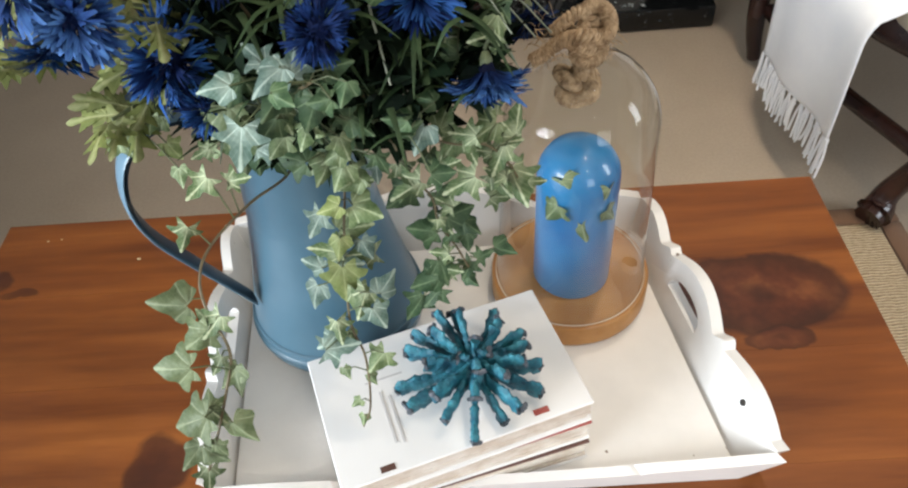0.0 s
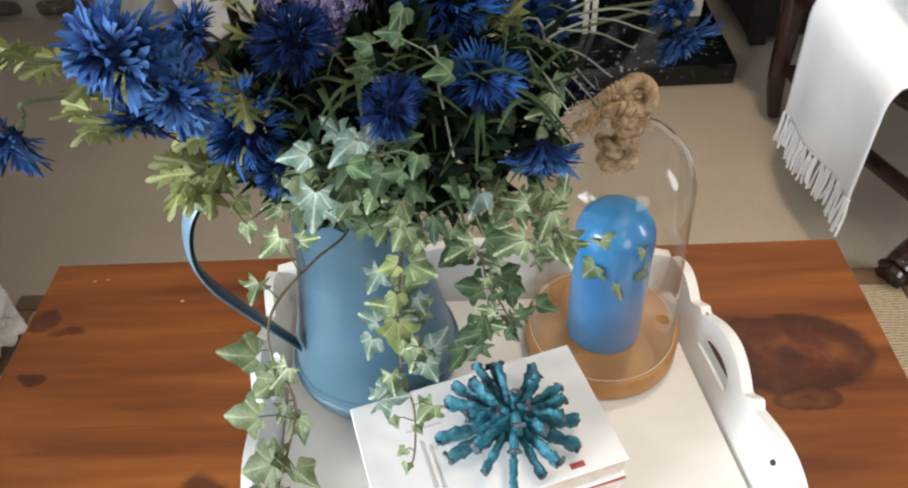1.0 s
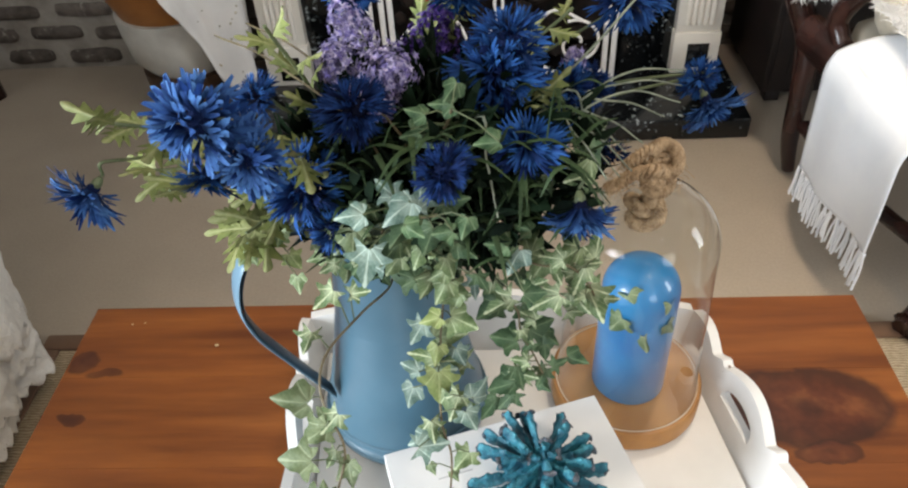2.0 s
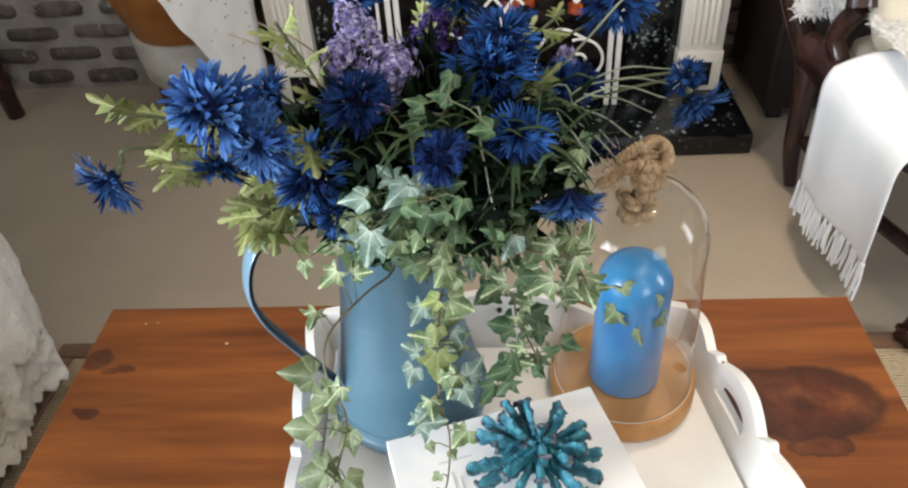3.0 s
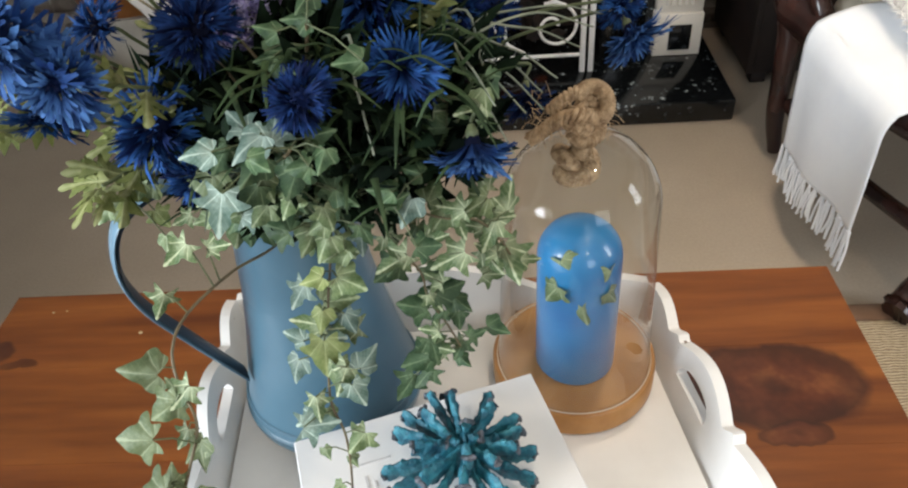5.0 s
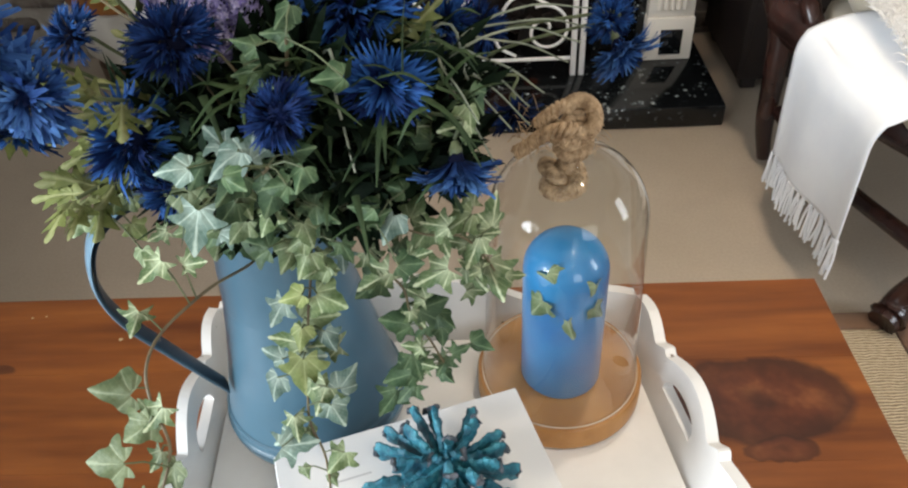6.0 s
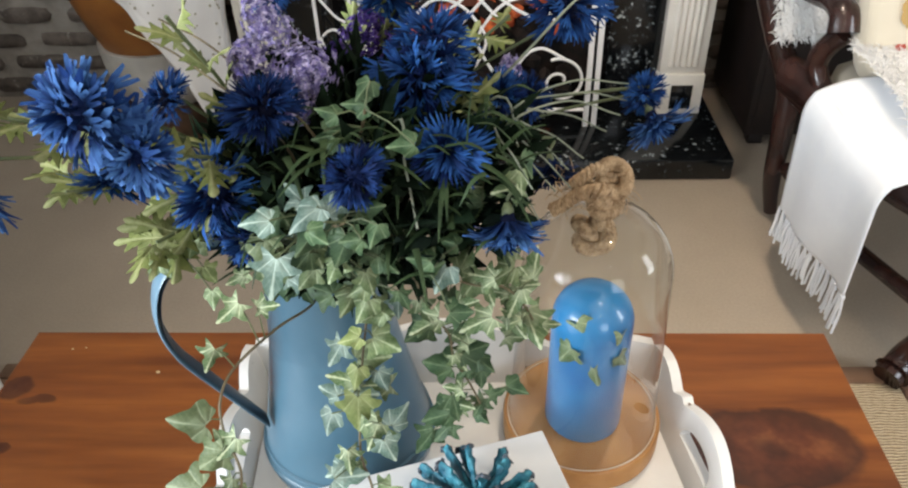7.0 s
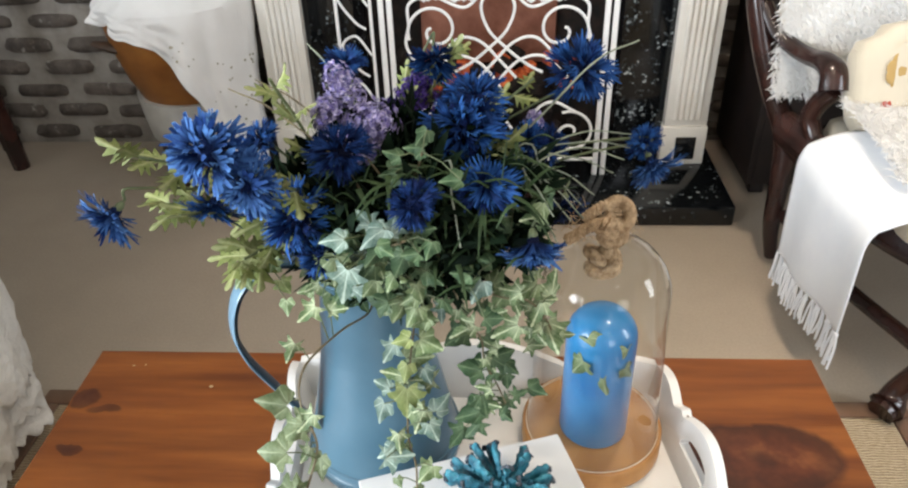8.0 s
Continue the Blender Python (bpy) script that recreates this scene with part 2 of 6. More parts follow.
def rug_mat():
    m = mat("jute_weave", (0.5, 0.4, 0.27), 0.95)
    at = coords(m)
    w = node(m, "ShaderNodeTexWave", Scale=52.0, Distortion=4.0)
    w.bands_direction = "Y"
    join(m, at, w.inputs["Vector"])
    n = noise_tex(m, 120, 4, at)
    c = ramp(m, math_node(m, "ADD", math_node(m, "MULTIPLY", w.outputs["Fac"], 0.4), math_node(m, "MULTIPLY", n, 0.6)), [(0.25, (0.34, 0.25, 0.15)), (0.7, (0.58, 0.47, 0.32))])
    join(m, c, bsdf(m).inputs["Base Color"])
    bump(m, math_node(m, "ADD", w.outputs["Fac"], n), 0.8, 0.004)
    return m


def ember_mat():
    m = mat("ember", (0.25, 0.05, 0.02), 0.8)
    n = noise_tex(m, 30, 4)
    c = ramp(m, n, [(0.42, (0.10, 0.012, 0.002)), (0.66, (0.9, 0.20, 0.05))])
    join(m, c, bsdf(m).inputs["Emission Color"])
    bsdf(m).inputs["Emission Strength"].default_value = 0.55
    return m


PINE = wood_pine()
TRAY_WHITE = chipped_paint("worn_white_paint", (0.79, 0.775, 0.75), (0.16, 0.11, 0.07), 0.665)
JUG_BLUE = spotted("blue_enamel", (0.056, 0.122, 0.170), (0.076, 0.152, 0.205), 9, 0.32, 0.06, 0.001, 60)
HANDLE_BLUE = spotted("blue_enamel_strap", (0.12, 0.21, 0.29), (0.16, 0.27, 0.35), 14, 0.25, 0.05, 0.001, 60)
STRAP_SHADE = spotted("strap_shade_navy", (0.018, 0.034, 0.055), (0.030, 0.052, 0.078), 14, 0.4, 0.05, 0.001, 60)
GLASS = glass_mat()
WAX = candle_mat()
BASE_WOOD = spotted("honey_wood", (0.30, 0.13, 0.035), (0.44, 0.22, 0.07), 20, 0.35, 0.15, 0.001, 90)
CORAL = coral_mat()
CORAL_TIP = spotted("coral_tip", (0.030, 0.045, 0.060), (0.105, 0.115, 0.135), 120, 0.5, 0.7, 0.003, 300)
ROPE = rope_mat()
RIM_PALE = spotted("pale_foot_ring", (0.50, 0.42, 0.32), (0.60, 0.52, 0.42), 30, 0.4)
PAPER = spotted("white_cover", (0.73, 0.72, 0.71), (0.80, 0.79, 0.78), 9, 0.45, 0.05, 0.001, 60)
PAGES = spotted("page_edges", (0.62, 0.52, 0.42), (0.80, 0.74, 0.66), 40, 0.8, 0.4, 0.001, 400)
RED_COVER = spotted("dull_red_cover", (0.28, 0.045, 0.04), (0.36, 0.08, 0.06), 30, 0.5)
BROWN_COVER = spotted("dark_brown_cover", (0.08, 0.035, 0.025), (0.13, 0.06, 0.045), 30, 0.5)
GREY_PRINT = mat("grey_print", (0.55, 0.54, 0.54), 0.6)
IVY = leaf_mat("ivy_leaf", (0.058, 0.095, 0.036), (0.150, 0.195, 0.090), (0.42, 0.48, 0.30), 0.62)
IVY_STAR = leaf_mat("variegated_ivy_leaf", (0.045, 0.085, 0.032), (0.120, 0.165, 0.075), (0.50, 0.55, 0.36), 0.85)
IVY_OLIVE = leaf_mat("olive_ivy_leaf", (0.075, 0.105, 0.046), (0.155, 0.190, 0.098), (0.36, 0.41, 0.26), 0.5)
IVY_PALE = leaf_mat("pale_ivy_leaf", (0.052, 0.096, 0.075), (0.135, 0.198, 0.165), (0.46, 0.55, 0.47), 0.62)
IVY_YELLOW = leaf_mat("yellow_ivy_leaf", (0.11, 0.15, 0.045), (0.22, 0.265, 0.10), (0.43, 0.46, 0.24), 0.5)
IVY_DARK = leaf_mat("dark_ivy_leaf", (0.022, 0.050, 0.022), (0.060, 0.105, 0.048), (0.20, 0.27, 0.15), 0.5)
LIME = leaf_mat("lime_leaf", (0.095, 0.122, 0.032), (0.215, 0.240, 0.080), (0.50, 0.50, 0.28), 0.4)
BLADE = spotted("green_blade", (0.012, 0.026, 0.010), (0.040, 0.066, 0.025), 40, 0.6, spec=0.2)
FILLER = spotted("shade_black_foliage", (0.002, 0.005, 0.003), (0.007, 0.017, 0.007), 40, 0.85, spec=0.1)
STEM = spotted("green_stem", (0.055, 0.075, 0.03), (0.11, 0.13, 0.06), 60, 0.6)
STEM_BROWN = spotted("brown_stem", (0.07, 0.05, 0.025), (0.15, 0.12, 0.06), 60, 0.6)
WISP = spotted("grey_green_wisp", (0.13, 0.15, 0.11), (0.24, 0.26, 0.19), 60, 0.6)
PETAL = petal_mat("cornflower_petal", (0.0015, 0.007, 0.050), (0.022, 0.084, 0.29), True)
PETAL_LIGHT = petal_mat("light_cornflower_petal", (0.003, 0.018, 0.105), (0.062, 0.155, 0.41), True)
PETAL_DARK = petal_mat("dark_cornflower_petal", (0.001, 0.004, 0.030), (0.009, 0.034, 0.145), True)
LILAC = petal_mat("lilac_floret", (0.13, 0.10, 0.31), (0.52, 0.47, 0.66))
LILAC_DARK = petal_mat("dark_lilac_floret", (0.035, 0.016, 0.14), (0.13, 0.08, 0.32))
FLOOR = floor_mat()
RUG = rug_mat()
RUG_EDGE = cloth_mat("brown_binding", (0.17, 0.095, 0.055), 600)
BRICK = brick_mat()
MORTAR = spotted("whitewashed_mortar", (0.215, 0.19, 0.165), (0.32, 0.29, 0.255), 14, 0.9, 0.7, 0.006, 60)
PLASTER = spotted("taupe_plaster", (0.15, 0.135, 0.12), (0.19, 0.17, 0.15), 3, 0.9, 0.2, 0.002, 50)
CEIL = spotted("off_white_ceiling", (0.56, 0.54, 0.50), (0.60, 0.58, 0.54), 3, 0.9, 0.1, 0.002, 40)
MARBLE = marble()
CREAM = spotted("cream_painted_wood", (0.74, 0.70, 0.63), (0.81, 0.78, 0.72), 8, 0.4, 0.1, 0.001, 80)
SOOT = spotted("sooty_black", (0.006, 0.005, 0.005), (0.025, 0.014, 0.010), 30, 0.9, 0.5, 0.004)
IRON_WHITE = spotted("white_iron", (0.86, 0.85, 0.84), (0.90, 0.89, 0.88), 30, 0.4, 0.1, 0.001, 120)
EMBER = ember_mat()
FIRE_GLOW = spotted("red_brown_fire_glow", (0.20, 0.075, 0.045), (0.36, 0.15, 0.10), 12, 0.9, 0.5, 0.004)
CHAIR_WOOD = spotted("dark_mahogany", (0.014, 0.006, 0.005), (0.042, 0.016, 0.012), 14, 0.25, 0.08, 0.001, 90)
CORNER_SHADE = spotted("corner_shade_black", (0.006, 0.003, 0.0025), (0.014, 0.007, 0.005), 14, 0.55, 0.08, 0.001, 90)
THROW = spotted("white_woven_throw", (0.84, 0.87, 0.92), (0.88, 0.91, 0.95), 14, 0.9, 0.25, 0.001, 420)
FLUFF = spotted("white_sheepskin", (0.80, 0.785, 0.76), (0.86, 0.85, 0.83), 30, 0.95, 0.2, 0.002, 160)
CREAM_CLOTH = cloth_mat("cream_cushion_cloth", (0.62, 0.55, 0.43), 700)
PRINT_GOLD = cloth_mat("gold_print", (0.46, 0.30, 0.11), 700)
PRINT_RED = cloth_mat("red_print", (0.42, 0.06, 0.035), 700)
LACE = spotted("white_lace", (0.60, 0.58, 0.54), (0.72, 0.70, 0.66), 22, 0.9, 0.9, 0.006, 70)
DRAPE = cloth_mat("thin_white_cloth", (0.82, 0.80, 0.78), 500)
POT_WHITE = spotted("grey_white_glaze", (0.46, 0.45, 0.42), (0.58, 0.57, 0.53), 12, 0.4)
POT_DARK = spotted("dark_brown_base", (0.035, 0.018, 0.010), (0.08, 0.04, 0.02), 20, 0.5)
AMBER_WOOD = spotted("amber_wood", (0.21, 0.075, 0.016), (0.34, 0.135, 0.03), 9, 0.35, 0.1, 0.001, 60)
LAMP_FACE = mat("lamp_face", (1, 1, 1), 0.5)
bsdf(LAMP_FACE).inputs["Emission Color"].default_value = (1, 0.86, 0.68, 1)
bsdf(LAMP_FACE).inputs["Emission Strength"].default_value = 30
SCREW = mat("dark_screw", (0.05, 0.045, 0.04), 0.5, 0.6)
CRUMB = mat("pale_crumb", (0.5, 0.36, 0.2), 0.8)

# ---------- helpers for shapes ----------


def obj(name, bm, material, smooth=True):
    me = bpy.data.meshes.new(name)
    if smooth:
        bm.normal_update()
        for e in bm.edges:
            if len(e.link_faces) == 2 and e.calc_face_angle() > 0.75:
                e.smooth = False
    bm.to_mesh(me)
    bm.free()
    if smooth:
        for p in me.polygons:
            p.use_smooth = True
    me.materials.append(material)
    return new(name, me)


def under(o, parent):
    o.parent = parent
    o.matrix_parent_inverse = Matrix.Translation(parent.location).inverted() if parent.type == "EMPTY" else Matrix.Identity(4)
    return o


def thing(name, at, label, category, group=""):
    e = new(name)
    e.location = at
    e.empty_display_size = 0.02
    return tagged(e, label, category, group)


def part(name, bm, material, parent, label="", smooth=True):
    o = under(obj(name, bm, material, smooth), parent)
    return tagged(o, label)


def piece(name, mesh, parent, m):
    o = new(name, mesh)
    under(o, parent)
    o.matrix_basis = m
    return o


def box_bm(x0, y0, z0, x1, y1, z1, bevel=0.0, seg=2, m=None):
    bm = bmesh.new()
    bmesh.ops.create_cube(bm, size=1)
    bmesh.ops.transform(bm, verts=bm.verts, matrix=Matrix.Translation(((x0 + x1) / 2, (y0 + y1) / 2, (z0 + z1) / 2)) @ Matrix.Diagonal((x1 - x0, y1 - y0, z1 - z0, 1)))
    if bevel:
        bmesh.ops.bevel(bm, geom=bm.edges[:], offset=bevel, segments=seg, affect="EDGES", profile=0.5)
    if m is not None:
        bmesh.ops.transform(bm, verts=bm.verts, matrix=m)
    return bm


def lathe_bm(profile, at, seg=48, close=False):
    """turn (radius, z) pairs about the upright axis through at"""
    bm = bmesh.new()
    rings = []
    for r, z in profile:
        if r < 1e-5:
            rings.append([bm.verts.new((at[0], at[1], z))])
        else:
            rings.append([bm.verts.new((at[0] + r * math.cos(2 * math.pi * k / seg), at[1] + r * math.sin(2 * math.pi * k / seg), z)) for k in range(seg)])
    for a, b in zip(rings, rings[1:]):
        for k in range(seg):
            j = (k + 1) % seg
            if len(a) == 1 and len(b) > 1:
                bm.faces.new((a[0], b[j], b[k]))
            elif len(b) == 1 and len(a) > 1:
                bm.faces.new((a[k], a[j], b[0]))
            elif len(a) > 1:
                bm.faces.new((a[k], a[j], b[j], b[k]))
    bmesh.ops.recalc_face_normals(bm, faces=bm.faces)
    return bm


def spline(points, n=8):
    """Catmull-Rom through points"""
    p = [Vector(q) for q in points]
    p = [p[0] * 2 - p[1]] + p + [p[-1] * 2 - p[-2]]
    out = []
    for i in range(1, len(p) - 2):
        for k in range(n):
            t = k / n
            a, b, c, d = p[i - 1], p[i], p[i + 1], p[i + 2]
            out.append(0.5 * ((2 * b) + (c - a) * t + (2 * a - 5 * b + 4 * c - d) * t * t + (3 * b - a - 3 * c + d) * t ** 3))
    out.append(p[-2])
    return out


def sweep(bm, pts, radius, seg=8, flat=(1, 1), up=Vector((0, 0, 1))):
    """a tube along pts; radius: number or function of 0..1; flat: its two half widths relative to the radius"""
    rings = []
    n = len(pts)
    side = None
    for i, p in enumerate(pts):
        d = (pts[min(i + 1, n - 1)] - pts[max(i - 1, 0)]).normalized()
        if side is None:
            ref = up if abs(d.dot(up)) < 0.95 else Vector((1, 0, 0))
            side = d.cross(ref).normalized()
        else:
            side = (side - d * side.dot(d)).normalized()
        nrm = side.cross(d).normalized()
        r = radius(i / max(1, n - 1)) if callable(radius) else radius
        rings.append([bm.verts.new(p + side * (r * flat[0] * math.cos(2 * math.pi * k / seg)) + nrm * (r * flat[1] * math.sin(2 * math.pi * k / seg))) for k in range(seg)])
    for a, b in zip(rings, rings[1:]):
        for k in range(seg):
            j = (k + 1) % seg
            bm.faces.new((a[k], a[j], b[j], b[k]))
    bm.faces.new(rings[0][::-1])
    bm.faces.new(rings[-1])
    return bm


def tube_bm(points, radius, seg=8, n=8, flat=(1, 1), up=Vector((0, 0, 1))):
    return sweep(bmesh.new(), spline(points, n), radius, seg, flat, up)


def grid_bm(fn, nu, nv):
    """a sheet from fn(u, v), u and v from 0 to 1"""
    bm = bmesh.new()
    g = [[bm.verts.new(fn(i / nu, j / nv)) for j in range(nv + 1)] for i in range(nu + 1)]
    for i in range(nu):
        for j in range(nv):
            bm.faces.new((g[i][j], g[i + 1][j], g[i + 1][j + 1], g[i][j + 1]))
    return bm


def thick(o, t, offset=0.0):
    s = o.modifiers.new("solid", "SOLIDIFY")
    s.thickness, s.offset = t, offset
    return o


def frame_at(at, tip, normal, scale=1.0):
    """the pose of a leaf or head: its y runs along tip, its z near normal"""
    y = Vector(tip).normalized()
    z = Vector(normal)
    z = (z - y * z.dot(y))
    z = z.normalized() if z.length > 1e-4 else y.orthogonal().normalized()
    x = y.cross(z)
    m = Matrix((x, y, z)).transposed().to_4x4()
    return Matrix.Translation(at) @ m @ Matrix.Diagonal((scale, scale, scale, 1))


rng = random.Random(7)

# ---------- the room ----------
def structure(name, bm, material, label, category, smooth=False):
    return tagged(obj(name, bm, material, smooth), label, category, "", "structure")


structure("floor", box_bm(-3.2, -2.9, -0.12, 2.8, 2.5, 0.0), FLOOR, "beige grey smooth living room floor", "floor")
structure("ceiling", box_bm(-3.2, -2.9, 2.5, 2.8, 2.5, 2.6), CEIL, "plain white living room ceiling", "ceiling")
brick_wall = structure("wall_north", box_bm(-3.2, 2.30, 0.0, 2.8, 2.5, 2.5), MORTAR, "whitewashed brick wall behind the fireplace", "wall")


def wall_with_window(name, axis, at, a0, a1, w0, w1, z0, z1, t):
    """a wall with one opening, as four butted blocks in one mesh"""
    bm = bmesh.new()
    for p0, p1, q0, q1 in ((a0, w0, 0, 2.5), (w1, a1, 0, 2.5), (w0, w1, 0, z0), (w0, w1, z1, 2.5)):
        b = (at, p0, q0, at + t, p1, q1) if axis == "x" else (p0, at, q0, p1, at + t, q1)
        tmp = box_bm(*b)
        me = bpy.data.meshes.new("block")
        tmp.to_mesh(me)
        tmp.free()
        bm.from_mesh(me)
        bpy.data.meshes.remove(me)
    return structure(name, bm, PLASTER, "taupe plaster wall with a window opening", "wall")


wall_with_window("wall_west", "x", -3.2, -2.9, 2.3, -2.25, -0.35, 0.75, 2.05, 0.2)
wall_with_window("wall_east", "x", 2.6, -2.7, 2.3, -0.15, 0.55, 0.7, 2.0, 0.2)
wall_with_window("wall_south", "y", -2.9, -3.0, 2.8, 0.9, 2.2, 0.85, 2.15, 0.2)

# rug with a sewn border
rug = thing("rug", (0.0, 0.5, 0.0), "woven beige jute rug with a brown cloth border under the table", "rug")
part("weave", box_bm(-0.90, -0.15, 0.001, 0.750, 1.072, 0.009, 0.003), RUG, rug, "coarse beige jute weave")
for b in ((-0.94, 1.073, 0.79, 1.112), (-0.94, -0.19, 0.79, -0.151), (-0.94, -0.150, -0.901, 1.072), (0.751, -0.150, 0.79, 1.072)):
    part("border", box_bm(b[0], b[1], 0.001, b[2], b[3], 0.012, 0.004), RUG_EDGE, rug, "brown cloth border")

# ---------- coffee table ----------
TX0, TX1, TY0, TY1, TZ = -0.532, 0.388, 0.12, 0.75, 0.45
table = thing("coffee_table", ((TX0 + TX1) / 2, 0.43, 0), "orange pine coffee table with knotty plank top", "table")
edges = [TY1, 0.640, 0.523, 0.41, 0.295, TY0]
for ya, yb in zip(edges[1:], edges):
    part("plank", box_bm(TX0, ya + 0.00012, TZ - 0.032, TX1, yb - 0.00012, TZ), PINE, table, "", False)
for x0, y0, x1, y1 in ((TX0 + 0.05, TY1 - 0.075, TX1 - 0.05, TY1 - 0.05), (TX0 + 0.05, TY0 + 0.05, TX1 - 0.05, TY0 + 0.075),
                       (TX0 + 0.05, TY0 + 0.076, TX0 + 0.075, TY1 - 0.076), (TX1 - 0.075, TY0 + 0.076, TX1 - 0.05, TY1 - 0.076)):
    part("apron", box_bm(x0, y0, TZ - 0.115, x1, y1, TZ - 0.033, 0.003), PINE, table)
for x in (TX0 + 0.03, TX1 - 0.095):
    for y in (TY0 + 0.03, TY1 - 0.095):
        part("leg", box_bm(x, y, 0.013, x + 0.065, y + 0.065, TZ - 0.1155, 0.005), PINE, table)
for cx, cy, s in ((-0.364, 0.686, 0.0022), (-0.478, 0.722, 0.0014), (-0.463, 0.724, 0.0012)):
    bm = bmesh.new()
    bmesh.ops.create_icosphere(bm, subdivisions=1, radius=s, matrix=Matrix.Translation((cx, cy, TZ + s * 0.45)) @ Matrix.Diagonal((1.3, 0.9, 0.5, 1)))
    tagged(obj("crumb", bm, CRUMB), "tiny pale crumb lying on the table top", "crumb", "crumbs on the table")

# ---------- tray ----------
tray = thing("serving_tray", (-0.01, 0.51, TZ), "worn white wooden tray with scalloped sides and cut handles", "tray")
FZ = 0.466
TOP = {"bl": (-0.246, 0.680), "br": (0.181, 0.682), "fr": (0.236, 0.392), "fl": (-0.219, 0.390)}
BOT = {"bl": (-0.224, 0.658), "br": (0.163, 0.660), "fr": (0.203, 0.408), "fl": (-0.205, 0.406)}
bm = bmesh.new()
lo = [bm.verts.new((*BOT[k], TZ + 0.0005)) for k in ("bl", "br", "fr", "fl")]
hi = [bm.verts.new((*BOT[k], FZ)) for k in ("bl", "br", "fr", "fl")]
bm.faces.new(hi)
bm.faces.new(lo[::-1])
for k in range(4):
    bm.faces.new((lo[k], lo[(k + 1) % 4], hi[(k + 1) % 4], hi[k]))
bmesh.ops.recalc_face_normals(bm, faces=bm.faces)
part("base", bm, TRAY_WHITE, tray, smooth=False)


def lerp_table(s, rows):
    for (a, x), (b, y) in zip(rows, rows[1:]):
        if s <= b:
            f = (s - a) / (b - a)
            return x + (y - x) * f
    return rows[-1][1]


from mathutils.geometry import tessellate_polygon


def tray_side(ka, kb, rows, hole=None):
    """a leaning board from corner ka to kb whose top follows rows of (way along, height); hole: the handle slot's middle, flat base, half length and rise"""
    a0, b0, a1, b1 = Vector((*BOT[ka], 0)), Vector((*BOT[kb], 0)), Vector((*TOP[ka], 0)), Vector((*TOP[kb], 0))
    ref = 0.07
    out = ((a1 + b1) - (a0 + b0)).normalized()

    def place(s, h, push):
        f = h / ref
        p = a0.lerp(b0, s).lerp(a1.lerp(b1, s), f)
        q = p + out * push
        return Vector((q.x, q.y, TZ + 0.0008 + h + 0.0))

    n = 90
    edge = [(0.0, 0.0), (1.0, 0.0)] + [(1 - k / n, lerp_table(1 - k / n, rows)) for k in range(n + 1)]
    loops = [edge]
    if hole:
        q = []
        for k in range(33):
            a = math.pi * (1 - k / 32)
            q.append((hole[0] + hole[2] * math.cos(a), hole[1] + hole[3] * math.sin(a) ** 0.8))
        loops.append(q)
    tris = tessellate_polygon([[Vector((x * 0.25, y, 0)) for x, y in loop] for loop in loops])
    flat = [p for loop in loops for p in loop]
    bm = bmesh.new()
    faces = [[bm.verts.new(place(x, y, push)) for x, y in flat] for push in (0.0, 0.010)]
    for t in tris:
        for side in (0, 1):
            try:
                bm.faces.new([faces[side][k] for k in t])
            except ValueError:
                pass
    start = 0
    for loop in loops:
        m = len(loop)
        for k in range(m):
            a, b = start + k, start + (k + 1) % m
            bm.faces.new((faces[0][a], faces[0][b], faces[1][b], faces[1][a]))
        start += m
    bmesh.ops.recalc_face_normals(bm, faces=bm.faces)
    return part("side", bm, TRAY_WHITE, tray, smooth=False)


def arch(s0, s1, h0, hm, h1, n=7):
    rows = []
    for k in range(n):
        t = k / (n - 1)
        rows.append((s0 + (s1 - s0) * t, h0 + (h1 - h0) * t + (hm - (h0 + h1) / 2) * math.sin(math.pi * t)))
    return rows


END_TOP = arch(0, 0.195, 0.054, 0.0585, 0.0485) + [(0.205, 0.0485), (0.25, 0.0555), (0.262, 0.055), (0.272, 0.052)] + arch(0.276, 0.597, 0.0525, 0.0655, 0.050, 13) + [(0.605, 0.050), (0.636, 0.0565), (0.65, 0.0565), (0.664, 0.052)] + arch(0.67, 0.965, 0.052, 0.0575, 0.048, 9) + [(1.0, 0.050)]
LONG_TOP = arch(0, 0.22, 0.054, 0.060, 0.050) + arch(0.225, 0.25, 0.045, 0.045, 0.049, 3) + arch(0.26, 0.74, 0.052, 0.077, 0.052, 15) + arch(0.75, 0.775, 0.049, 0.049, 0.045, 3) + arch(0.78, 1.0, 0.050, 0.060, 0.054)
FRONT_TOP = arch(0, 0.22, 0.040, 0.044, 0.040) + arch(0.225, 0.25, 0.034, 0.034, 0.036, 3) + arch(0.26, 0.74, 0.034, 0.030, 0.034, 9) + arch(0.75, 0.775, 0.036, 0.034, 0.036, 3) + arch(0.78, 1.0, 0.038, 0.042, 0.049)
tray_side("br", "fr", END_TOP, (0.437, 0.031, 0.108, 0.0175))
tray_side("bl", "fl", END_TOP, (0.437, 0.031, 0.108, 0.0175))
tray_side("bl", "br", LONG_TOP)
tray_side("fl", "fr", FRONT_TOP)
